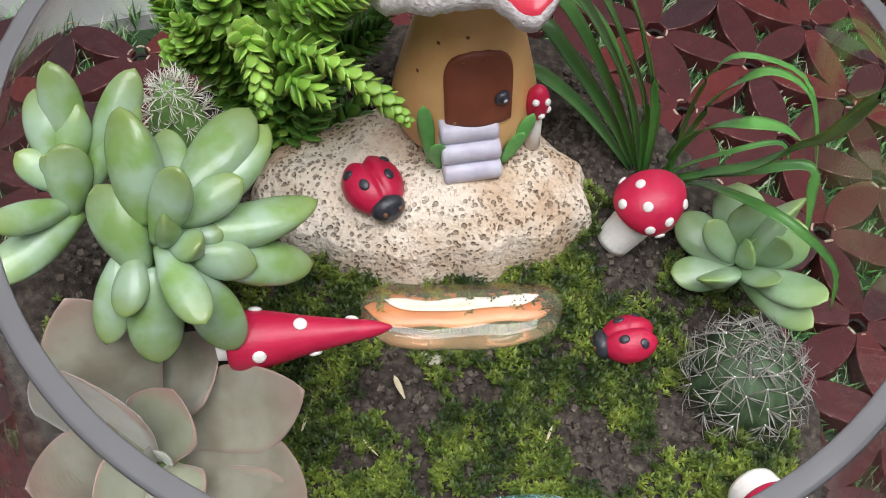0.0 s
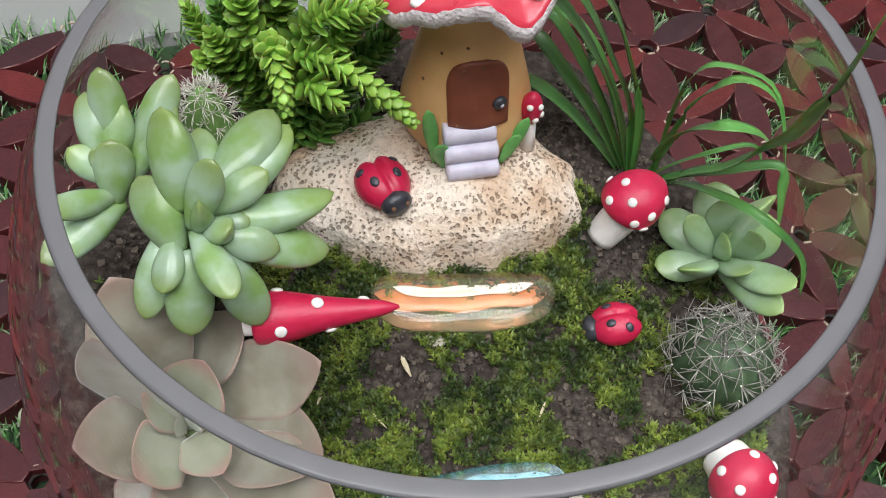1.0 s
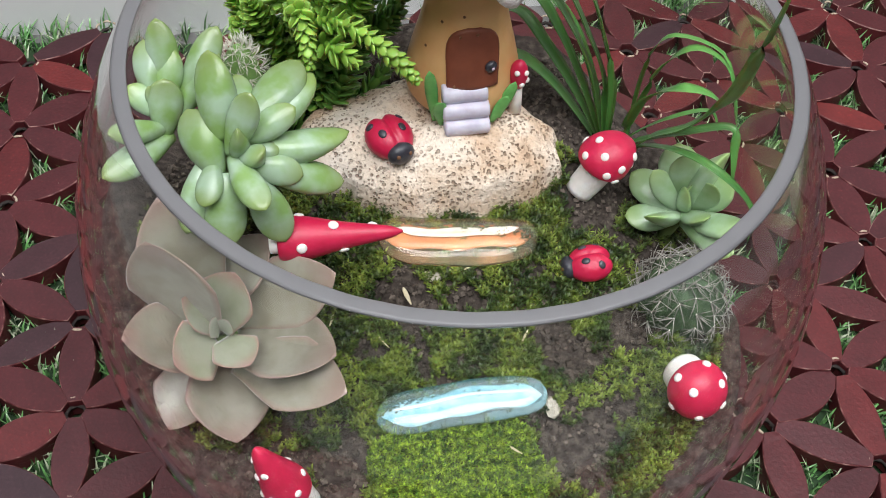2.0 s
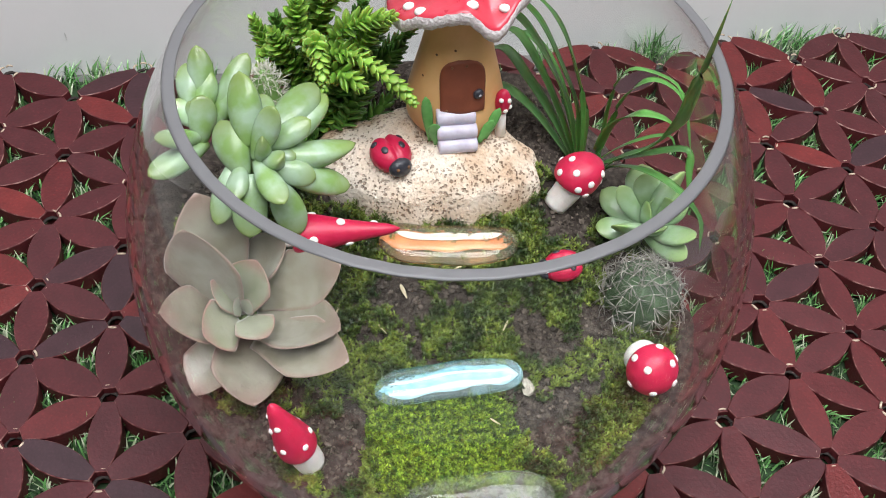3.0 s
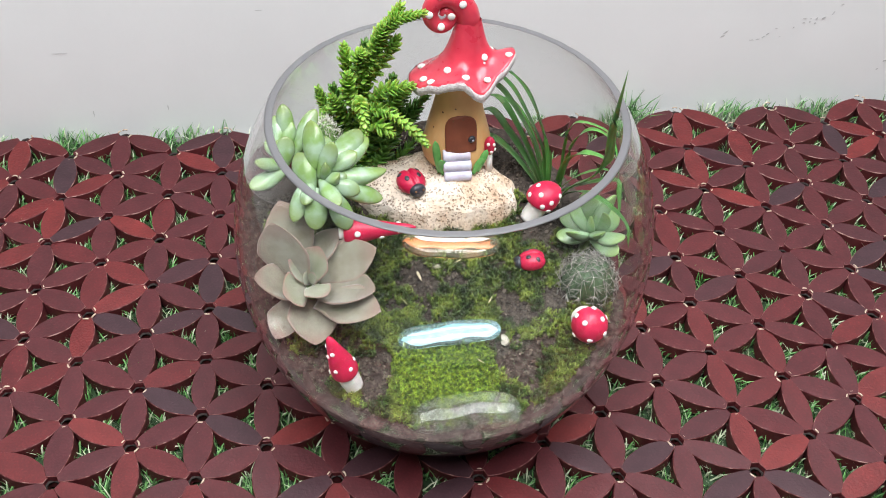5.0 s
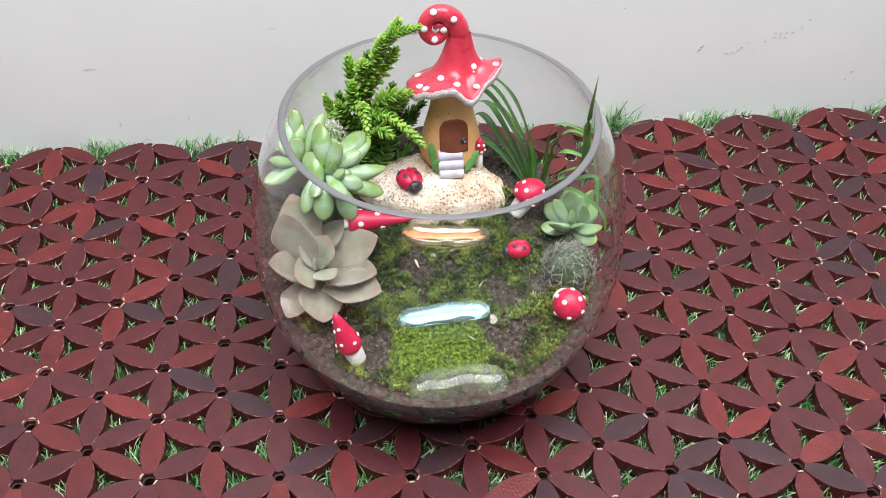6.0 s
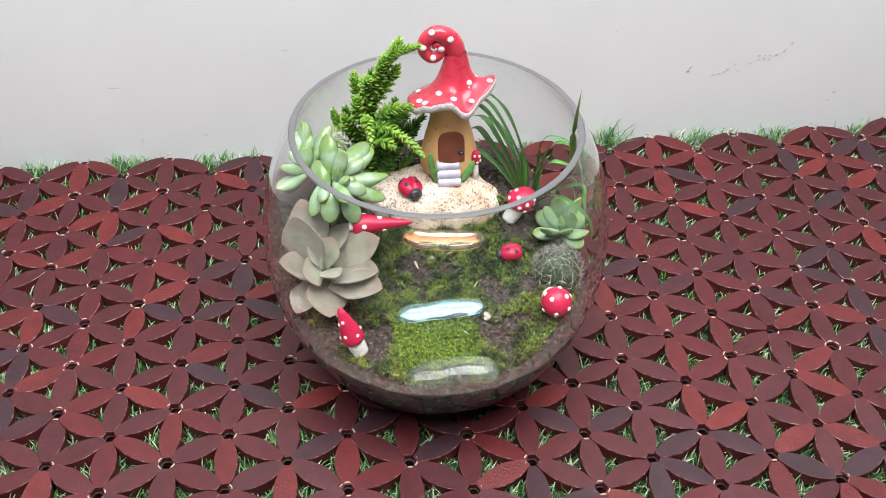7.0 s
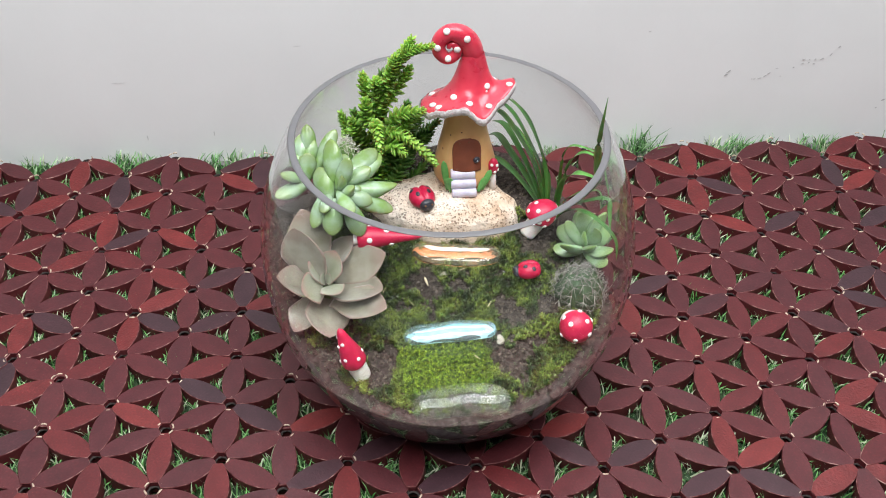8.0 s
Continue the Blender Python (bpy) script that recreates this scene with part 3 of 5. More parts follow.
def leaflet(c, d, L, w):
    """A tiny folded pointed leaf: two triangles along direction d."""
    d = np.asarray(d, float) / np.linalg.norm(d)
    s = np.cross(d, (0, 0, 1.0))
    n = np.linalg.norm(s)
    s = s / n if n > 1e-3 else np.array([1.0, 0, 0])
    c = np.asarray(c, float)
    m = c + d * L * 0.45
    return [c, m + s * w, c + d * L, m - s * w + np.array([0, 0, 0.0])]


def build_moss():
    moss = thing("moss", "carpet of green leafy moss growing over the soil", "moss", kind="stuff")
    V, F = [], []
    count = 0
    while count < 9800:
        a, r = random.uniform(0, 2 * math.pi), 0.103 * math.sqrt(random.random())
        x, y = BX + r * math.cos(a), BY + r * math.sin(a)
        if y > 0.06 or moss_at(x, y) < random.uniform(0.15, 0.5) or (-0.022 < x < 0.03 and -0.082 < y < -0.046):
            count += 0.25
            continue
        count += 1
        z = soil_h(x, y) - 0.0006
        hgt = random.uniform(0.0022, 0.0052) * (0.75 + 0.5 * random.random())
        lean = np.array([random.gauss(0, 0.3), random.gauss(0, 0.3), 1.0])
        lean /= np.linalg.norm(lean)
        for k in range(4):
            c = np.array([x, y, z]) + lean * hgt * (0.35 + 0.65 * k / 3)
            az = random.uniform(0, 6.28)
            for q in range(3):
                aa = az + q * 2.09 + random.gauss(0, 0.25)
                d = (math.cos(aa), math.sin(aa), random.uniform(0.15, 0.9) + 0.35 * k / 3)
                o = len(V)
                V.extend(leaflet(c, d, random.uniform(0.0013, 0.0025), random.uniform(0.00026, 0.00048)))
                F.append((o, o + 1, o + 2, o + 3))
    part("leafy_moss", (np.array(V), F), M_moss, moss, smooth=False)
    V, F = [], []
    for _ in range(6800):
        x, y = random.uniform(-0.026, 0.034), random.uniform(-0.084, -0.044)
        e = ((x - 0.004) / 0.030) ** 4 + ((y + 0.064) / 0.020) ** 4 + 0.5 * smooth_noise(x, y, 110, 9)
        if e > 0.95:
            continue
        z = soil_h(x, y) - 0.0004
        hh = random.uniform(0.0014, 0.0030) + 0.0012 * smooth_noise(x, y, 520, 4)
        az = random.uniform(0, 6.28)
        for q in range(6):
            aa = az + q * 1.05
            o = len(V)
            V.extend(leaflet((x, y, z + hh * (0.6 + 0.4 * (q % 2))), (math.cos(aa), math.sin(aa), 0.9), random.uniform(0.0010, 0.0018), 0.00036))
            F.append((o, o + 1, o + 2, o + 3))
    part("cushion_moss", (np.array(V), F), M_moss_bright, moss, "short bright green cushion moss", smooth=False)


build_moss()


def chip(x, y, s, seed):
    r = random.Random(seed)
    v, f = ball((0, 0, 0), (s, s * 0.6, s * 0.30), 6, 8)
    v = v * np.array([[r.uniform(0.8, 1.2)] for _ in v])
    ob = part("stone_chip", (v, f), M_chip, smooth=False)
    ob.matrix_basis = pose(x, y, soil_h(x, y) + s * 0.2, 0, 0, r.uniform(0, 180))
    tagged(ob, "small pale stone chip lying on the soil", "stone", group="stone chips")


chip(0.0035, 0.013, 0.0042, 1)
chip(0.0405, -0.0415, 0.0050, 2)


# ---- porous stone ----
STONE = (0.006, 0.060)
# outline: angle in degrees, radius
EDGE = [(-180, 0.0550), (-162, 0.0460), (-149, 0.0365), (-120, 0.0300), (-81, 0.0275), (-50, 0.0350), (-27, 0.0460), (-14, 0.0540), (-2, 0.0520), (20, 0.0430), (50, 0.0350), (90, 0.0320), (120, 0.0320), (142, 0.0370), (165, 0.0500), (180, 0.0550)]


def stone_outline(a):
    d = math.degrees(math.atan2(math.sin(a), math.cos(a)))
    for (a0, r0), (a1, r1) in zip(EDGE, EDGE[1:]):
        if a0 <= d <= a1:
            t = (d - a0) / (a1 - a0)
            r = r0 + (r1 - r0) * t * t * (3 - 2 * t)
            break
    return r * (1 + 0.012 * math.sin(9 * a) + 0.008 * math.sin(17 * a + 1))


def stone_top(x, y):
    """Height of the stone's upper face."""
    return 0.1155 + 0.09 * (y - 0.055) - 0.12 * max(0.0, x - 0.030) + 0.0042 * smooth_noise(x, y, 30, 11) + 0.0022 * smooth_noise(x, y, 90, 12) + 0.0006 * smooth_noise(x, y, 320, 13)


def build_stone():
    segs, rings = 760, 150
    prng = np.random.default_rng(3)
    pts = prng.uniform((-0.056, -0.05), (0.056, 0.05), (3400, 2))
    rad = prng.uniform(0.00028, 0.00052, 3400) * (1 + 0.5 * (prng.random(3400) > 0.93))
    v, pit = [], []
    for i in range(rings):
        s = (i + 0.1) / (rings - 1)
        for j in range(segs):
            a = 2 * math.pi * j / segs
            ro = stone_outline(a)
            if s < 0.74:
                q = s / 0.74
                rr = ro * q * 0.92
                drop = 0.0075 * q ** 4
            else:
                q = (s - 0.74) / 0.26
                rr = ro * (0.92 + 0.08 * math.sin(q * math.pi * 0.72)) * (1 + 0.012 * smooth_noise(6 * math.cos(a), 6 * math.sin(a), 1.2, 14) + 0.010 * smooth_noise(a, q, 5, 15))
                drop = 0.0075 + 0.0285 * q ** 1.2
            x, y = rr * math.cos(a), rr * math.sin(a)
            v.append((x, y, stone_top(STONE[0] + x, STONE[1] + y) - drop))
            pit.append(0.0)
    v = np.array(v)
    pit = np.zeros(len(v))
    # pores sink the skin
    cell = {}
    for k, (px, py) in enumerate(pts):
        cell.setdefault((int(px // 0.002), int(py // 0.002)), []).append(k)
    ring = np.repeat(np.arange(rings), segs)
    for k in range(len(v)):
        # on the flank, measure along the slope
        x, y, z = v[k]
        if ring[k] >= 0.74 * (rings - 1):
            a = math.atan2(y, x)
            x, y = a * 0.045 % 0.1 - 0.05, (z * 1.6) % 0.09 - 0.045
        cx, cy = int(x // 0.002), int(y // 0.002)
        best = 9.0
        for dx in (-1, 0, 1):
            for dy in (-1, 0, 1):
                for p in cell.get((cx + dx, cy + dy), ()):
                    d = math.hypot(x - pts[p, 0], y - pts[p, 1]) / rad[p]
                    if d < best:
                        best, br = d, rad[p]
        if best < 1.25:
            q = min(1.0, max(0.0, (1.25 - best) / 0.5))
            q = q * q * (3 - 2 * q)
            nx = v[k] * np.array([1, 1, 0])
            if ring[k] >= 0.74 * (rings - 1):
                v[k] -= nx / np.linalg.norm(nx) * 0.8 * br * q
            else:
                v[k, 2] -= 1.2 * br * q
            pit[k] = 0.62 * q
    f = grid_faces(rings, segs) + [tuple(range(segs))]
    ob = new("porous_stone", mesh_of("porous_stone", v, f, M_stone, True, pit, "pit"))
    ob.matrix_basis = pose(STONE[0], STONE[1], 0)
    tagged(ob, "flat cream porous stone full of small holes, lying on soil", "stone")


build_stone()


# ---- clay mushroom house ----
HX, HY, HZ = 0.0190, 0.0780, 0.1165
STEM = [(0.0188, 0.0), (0.0212, 0.003), (0.0217, 0.008), (0.0208, 0.014), (0.0192, 0.021), (0.0172, 0.029), (0.0152, 0.037), (0.0137, 0.045), (0.0130, 0.053), (0.0127, 0.062), (0.0126, 0.070)]


def stem_r(z):
    for (r0, z0), (r1, z1) in zip(STEM, STEM[1:]):
        if z0 <= z <= z1:
            return r0 + (r1 - r0) * (z - z0) / (z1 - z0)
    return STEM[-1][0]


def on_stem(x, z, out=0.0):
    """A point of the stem's front at local x and height z."""
    r = stem_r(z) + out
    a = x / stem_r(z)
    return (r * math.sin(a), -r * math.cos(a), z)


def disc_on(c, nrm, r, thick, segs=14, squash=1.0):
    """A small domed pad at c facing nrm."""
    prof = [(r * 0.9, -thick * 0.4), (r, 0.0), (r * 0.93, thick * 0.45), (r * 0.7, thick * 0.8), (r * 0.25, thick)]
    v, f = lathe(prof, segs)
    v[:, 1] *= squash
    ax = frame_to(nrm, (0, 0, 1) if abs(nrm[2]) < 0.9 * np.linalg.norm(nrm) else (0, 1, 0))
    rot = np.array([ax[:, 1], ax[:, 2], ax[:, 0]]).T
    return v @ rot.T + np.asarray(c, float), f


def build_house():
    h = thing("mushroom_house", "clay mushroom house with curled red spotted roof and brown door", "miniature house", at=pose(HX, HY, HZ, 0, 0, 4))
    prof = spline(STEM, 30)
    part("stem_wall", lathe([tuple(p) for p in prof], 56, lambda a, r, z: (r * (1 + 0.035 * math.sin(a + 2.4) * max(0, 1 - z / 0.05) + 0.01 * math.sin(3 * a)), z)), M_tan, h, "tan clay wall with brown flecks")
    # door: a thick arched slab laid on the curved wall
    nx, nz, W, H, z0 = 15, 16, 0.0101, 0.0235, 0.0165
    v, f = [], []
    for layer, (out, grow) in enumerate(((-0.001, 1.0), (0.0008, 1.0), (0.0014, 0.95))):
        for i in range(nz):
            s = i / (nz - 1)
            half = W * grow * (1.0 - 0.06 * (1 - s)) * (1 if s < 0.5 else max(0.05, 1 - ((s - 0.5) / 0.5) ** 3.0) ** 0.5)
            for j in range(nx):
                u = -1 + 2 * j / (nx - 1)
                v.append(on_stem(u * half, z0 + H * (0.5 + (s - 0.5) * grow), out))
    n = nx * nz
    for i in range(nz - 1):
        for j in range(nx - 1):
            a = 2 * n + i * nx + j
            f.append((a, a + 1, a + nx + 1, a + nx))
    border = [j for j in range(nx)] + [i * nx + nx - 1 for i in range(1, nz)] + [(nz - 1) * nx + j for j in range(nx - 2, -1, -1)] + [i * nx for i in range(nz - 2, 0, -1)]
    for lay in range(2):
        for a, b in zip(border, border[1:] + border[:1]):
            f.append((lay * n + a, lay * n + b, (lay + 1) * n + b, (lay + 1) * n + a))
    door = part("door", (np.array(v), f), M_door, h, "brown arched clay door")
    kx, kz = 0.0058, z0 + 0.0088
    kc = np.array(on_stem(kx, kz, 0.0018))
    kn = kc * np.array([1, 1, 0])
    knob = part("door_knob", disc_on(kc, kn, 0.0024, 0.0016), M_black, door, "black round clay knob")
    part("knob_dimple", disc_on(kc + kn / np.linalg.norm(kn) * 0.00145, kn, 0.0007, 0.0004, 10), M_step, door, "pale dot on the knob")
    for x, z in ((-0.0066, z0 + 0.0015), (-0.0045, z0 + 0.0205), (0.001, z0 + 0.0215)):
        part("door_dimple", disc_on(on_stem(x, z, 0.0013), kn, 0.0007, 0.0004, 8), M_fleck, door)
    # steps: three rounded slabs
    for k, (y0, y1, za, zb, w) in enumerate(((-0.0228, -0.0150, 0.0108, 0.0174, 0.0165), (-0.0256, -0.0150, 0.0052, 0.0116, 0.0170), (-0.0280, -0.0150, -0.0006, 0.0058, 0.0166))):
        sec = []
        rr = (zb - za) / 2
        for q in range(9):
            a = -math.pi / 2 + math.pi * q / 8
            sec.append((y0 + rr * 0.7 - rr * 0.7 * math.cos(a), (za + zb) / 2 + rr * math.sin(a)))
        sec += [(y1, zb), (y1, za)]
        v = []
        for x, k2 in ((-w / 2, 0.82), (-w / 2 + 0.0008, 1.0), (w / 2 - 0.0008, 1.0), (w / 2, 0.82)):
            for y, z in sec:
                v.append((x - 0.0028 + 0.0003 * k, y1 + (y - y1) * (1 - (1 - k2) * 0.15), (za + zb) / 2 + (z - (za + zb) / 2) * k2))
        m = len(sec)
        f = grid_faces(4, m) + [tuple(reversed(range(m))), tuple(range(3 * m, 4 * m))]
        part("step", (np.array(v), f), M_step, h, "pale lilac clay step")
    # clay leaves beside the steps
    for base, tip, w in (((-0.0130, -0.0190, 0.001), (-0.0160, -0.0185, 0.0255), 0.0048), ((-0.0105, -0.0215, 0.0010), (-0.0132, -0.0240, 0.0150), 0.0058), ((0.0105, -0.0205, 0.001), (0.0165, -0.0180, 0.0160), 0.0046), ((0.0075, -0.0225, 0.0010), (0.0130, -0.0220, 0.0130), 0.0046)):
        geo, al = plump_leaf(base, tip, w, 0.0022, up=(0, -1, 0.2), bend=0.1, n=10, segs=10)
        part("clay_leaf", geo, M_clay_leaf, h, "green clay leaf", along=al)
    # a little spotted mushroom leaning on the wall
    sm = part("small_mushroom_cap", ball((0.0186, -0.0135, 0.0150), (0.0036, 0.0036, 0.0068), 12, 16), M_red, h, "small red spotted clay mushroom")
    part("small_mushroom_stem", tube([(0.0186, -0.0150, -0.002), (0.0186, -0.0145, 0.004), (0.0186, -0.0137, 0.011)], [0.0024, 0.0022, 0.0020], 12), M_white, sm, "white stem")
    for dx, dy, dz in ((-0.4, -0.8, 0.5), (0.6, -0.7, 0.4), (0.2, -0.9, -0.35), (0.8, -0.5, -0.2)):
        d = np.array([dx, dy, dz])
        d /= np.linalg.norm(d)
        part("spot", disc_on(np.array([0.0186, -0.0135, 0.0150]) + d * (0.0036, 0.0036, 0.0066), d, 0.0011, 0.0008, 10), M_white, sm, "white dot")
    for a, z in ((-0.8, 0.040), (-0.25, 0.044), (-1.1, 0.028)):
        part("fleck", disc_on(on_stem(a * stem_r(z), z, 0.0), np.array(on_stem(a * stem_r(z), z)) * (1, 1, 0), 0.0006, 0.0003, 8), M_fleck, h, "brown fleck")
    # roof: wavy brim, cone, curl
    segs = 96

    # the wavy lip: degrees (0 right, -90 front), radius, height
    LIP = [(-180, 0.0300, 0.0575), (-158, 0.0292, 0.0590), (-132, 0.0278, 0.0660), (-100, 0.0268, 0.0715), (-72, 0.0300, 0.0640), (-45, 0.0275, 0.0705), (-8, 0.0318, 0.0760), (30, 0.0270, 0.0660), (80, 0.0260, 0.0560), (125, 0.0265, 0.0560), (180, 0.0300, 0.0575)]

    def brim(a):
        """Radius and height of the brim's edge at angle a (0: right, -90: front)."""
        d = math.degrees(a)
        for (a0, r0, z0), (a1, r1, z1) in zip(LIP, LIP[1:]):
            if a0 <= d <= a1 + 1e-6:
                t = (d - a0) / (a1 - a0)
                t = t * t * (3 - 2 * t)
                r, z = r0 + (r1 - r0) * t, z0 + (z1 - z0) * t
                break
        z += 0.0004 * math.sin(11 * a)
        return r, z

    rows = [(1.0, 0.0000), (0.985, 0.0010), (0.93, 0.0017), (0.82, 0.0023), (0.68, 0.0036), (0.54, 0.0062), (0.435, 0.0104), (0.36, 0.0158), (0.305, 0.0215), (0.265, 0.0262), (0.235, 0.0300)]
    v = []
    for s, dz in rows:
        for j in range(segs):
            a = -math.pi + 2 * math.pi * j / segs
            r, z = brim(a)
            k = s ** 1.6
            zz = (0.066 * (1 - k) + z * k) + dz
            v.append((r * s * math.cos(a) + 0.0048 * (1 - s) + 0.0002, r * s * math.sin(a), zz))
    roof = part("roof", (np.array(v), grid_faces(len(rows), segs)), M_cap, h, "coral red wavy clay roof with white dots")
    # white lip and underside
    v = []
    for s, dz in ((1.004, 0.0008), (1.020, 0.0), (1.026, -0.0018), (1.008, -0.0046), (0.94, -0.0050), (0.75, -0.0024), (0.5, 0.0020), (0.36, 0.0050)):
        for j in range(segs):
            a = -math.pi + 2 * math.pi * j / segs
            r, z = brim(a)
            k = min(1.0, s) ** 1.6
            jit = 0.00035 * math.sin(j * 2.7 + s * 40) + 0.0003 * math.sin(j * 5.3)
            v.append((r * s * math.cos(a) + 0.0002, r * s * math.sin(a), 0.066 * (1 - k) + z * k + dz + jit))
    part("roof_lip", (np.array(v), grid_faces(8, segs)), M_rimclay, roof, "rough white clay lip under the roof")
    curl = [(805, 128, 12), (806, 112, 14.8), (805, 95, 16.0), (799, 77, 15.3), (786, 64, 14), (770, 60, 12.5), (757, 67, 11.5), (751, 80, 10.8), (755, 93, 10), (766, 100, 9.2), (777, 95, 8.2), (781, 85, 7), (776, 77, 5.8), (769, 77, 4.5), (766, 82, 3)]
    pts = spline([((u - 769) / 2441 - 0.0108, 0.002 - 0.004 * k / 14, (80 - w) / 2260 + 0.1020, r / 2441) for k, (u, w, r) in enumerate(curl)], 70)
    part("roof_curl", tube(pts[:, :3], pts[:, 3] * 1.09, 18), M_cap, roof, "spiral curl at the roof's tip")
    # dots on the roof
    for a, s in ((-2.80, 0.84), (-2.45, 0.90), (-2.30, 0.60), (-1.62, 0.80), (-1.05, 0.84), (-0.70, 0.48), (-0.25, 0.88), (0.25, 0.62), (1.2, 0.8), (2.0, 0.75), (2.9, 0.8)):
        r, z = brim(a)
        lo, hi = [q for q in zip(rows, rows[1:]) if q[1][0] <= s <= q[0][0]][0]
        q = (lo[0] - s) / (lo[0] - hi[0])
        dz = lo[1] + (hi[1] - lo[1]) * q
        k = s ** 1.6
        c = np.array([r * s * math.cos(a) + 0.0048 * (1 - s) + 0.0002, r * s * math.sin(a), 0.066 * (1 - k) + z * k + dz])
        slope = (hi[1] - lo[1]) / ((lo[0] - hi[0]) * r)
        nrm = np.array([math.cos(a) * slope, math.sin(a) * slope, 1.0])
        part("roof_dot", disc_on(c, nrm, 0.0025, 0.0013, 12, 0.85), M_white, roof, "white clay dot")
    for k, ang in ((8, 0.1), (18, -0.5), (26, 1.2), (34, 1.6), (44, 2.6), (56, -1.2), (4, 2.4)):
        p, r = pts[k, :3], pts[k, 3]
        d = np.array([math.cos(ang), -0.75, math.sin(ang)])
        t = pts[k + 1, :3] - pts[k - 1, :3]
        t /= np.linalg.norm(t)
        d -= (d @ t) * t
        d /= np.linalg.norm(d)
        part("roof_dot", disc_on(p + d * r * 1.04, d, 0.0023, 0.0012, 12), M_white, roof, "white clay dot")
    # a glint on the roof, modelled as a tiny white disc
    part("roof_sheen_spot", disc_on((0.012, -0.0135, 0.0755), (0.4, -1, 0.9), 0.0008, 0.0003, 8), M_rimclay, roof, "tiny white disc painted as a sheen spot")


build_house()


# ---- ladybirds ----
def build_ladybird(at, label, spots=True):
    """Head towards -y, standing on z = 0, 20 mm long."""
    b = thing("clay_ladybird", label, "ladybird figurine", group="clay ladybirds", at=at)
    v, f = ball((0, 0.001, 0.0038), (0.0088, 0.0098, 0.0068), 22, 40)
    v[:, 2] = np.maximum(v[:, 2], 0.0)
    k = np.exp(-(v[:, 0] / 0.0011) ** 2) * np.clip((v[:, 2] - 0.002) / 0.004, 0, 1)
    v[:, 2] -= 0.0013 * k
    back = np.exp(-(v[:, 0] / 0.002) ** 2) * np.clip((v[:, 1] - 0.006) / 0.004, 0, 1)
    v[:, 1] -= 0.0022 * back
    part("wing_case", (v, f), M_red, b, "red clay wing cases with a groove")
    v, f = ball((0, -0.0082, 0.0036), (0.0052, 0.0036, 0.0044), 14, 22)
    v[:, 2] = np.maximum(v[:, 2], 0.0)
    part("head", (v, f), M_black, b, "black clay head")
    for s in (-1, 1):
        part("eye", disc_on((s * 0.0024, -0.0110, 0.0052), (s * 0.4, -1, 0.6), 0.0008, 0.0005, 8), M_fleck, b, "eye dimple")
        for x, y in ((0.0040, -0.0015), (0.0060, 0.0048)):
            q = (x / 0.0088) ** 2 + ((y - 0.001) / 0.0098) ** 2
            z = 0.0038 + 0.0068 * math.sqrt(max(0.0, 1 - q))
            n = (s * x / 0.0088 ** 2, (y - 0.001) / 0.0098 ** 2, (z - 0.0038) / 0.0068 ** 2)
            part("wing_spot", disc_on((s * x, y, z - 0.0001), n, 0.0015, 0.0006, 12, 1.25), M_black, b, "black clay spot")
    return b


def stone_pose(x, y, rz, lift=0.0):
    return pose(x, y, stone_top(x, y) - 0.0012 + lift, 0, 0, rz)


bug = build_ladybird(stone_pose(-0.0098, 0.0515, 24), "red clay ladybird with black spots sitting on the stone")
bug2 = copy_thing(bug, pose(0.0612, 0.0098, soil_h(0.0612, 0.0098) + 0.0012, 8, -10, -90) @ Matrix.Scale(0.89, 4))
tagged(bug2, "red clay ladybird with black spots sitting on moss")


# ---- spotted mushrooms ----
def mushroom(name, label, at, cap_rows, cap_bend, stem_path, stem_radii, dots, dot_r=0.0019, cap_mat=M_red):
    """A clay mushroom along local z; cap_rows are (r, z); cap_bend shifts the tip sideways."""
    m = thing(name, label, "mushroom figurine", group="clay mushrooms", at=at)
    prof = spline(cap_rows, 34)
    v, f = lathe([(max(0.0002, r), z) for r, z in prof], 44)
    z0, z1 = prof[0][1], prof[-1][1]
    top = max(p[1] for p in prof)

    def bent(p):
        p = np.array(p, float)
        s = np.clip((p[..., 2] - z0) / (top - z0), 0, 1) ** 2
        p[..., 0] += cap_bend[0] * s
        p[..., 1] += cap_bend[1] * s
        return p

    part("cap", (bent(v), f), cap_mat, m, "red clay cap")
    part("stem", tube(spline(stem_path, 12), np.interp(np.linspace(0, 1, 12), np.linspace(0, 1, len(stem_radii)), stem_radii), 24), M_white, m, "white clay stem")
    outer = [p for p in prof]
    for a, s in dots:
        k = s * (len(outer) - 1)
        i = min(int(k), len(outer) - 2)
        r, z = outer[i] + (outer[i + 1] - outer[i]) * (k - i)
        dr, dz = outer[i + 1] - outer[i]
        n = np.array([dz * math.cos(a), dz * math.sin(a), -dr])
        c = bent(np.array([r * math.cos(a), r * math.sin(a), z]))
        part("dot", disc_on(c, n, dot_r, 0.0008, 12), M_white, m, "white clay dot")
    return m


def aim(base, tip, spin=0.0):
    """Pose with local z from base to tip."""
    d = Vector(tip) - Vector(base)
    return Matrix.Translation(base) @ d.to_track_quat("Z", "Y").to_matrix().to_4x4() @ pose(0, 0, 0, 0, 0, spin)


BELL = [(0.0040, 0.0092), (0.0078, 0.0072), (0.0107, 0.0078), (0.0119, 0.0108), (0.0117, 0.0145), (0.0105, 0.0182), (0.0084, 0.0212), (0.0054, 0.0234), (0.0005, 0.0244)]
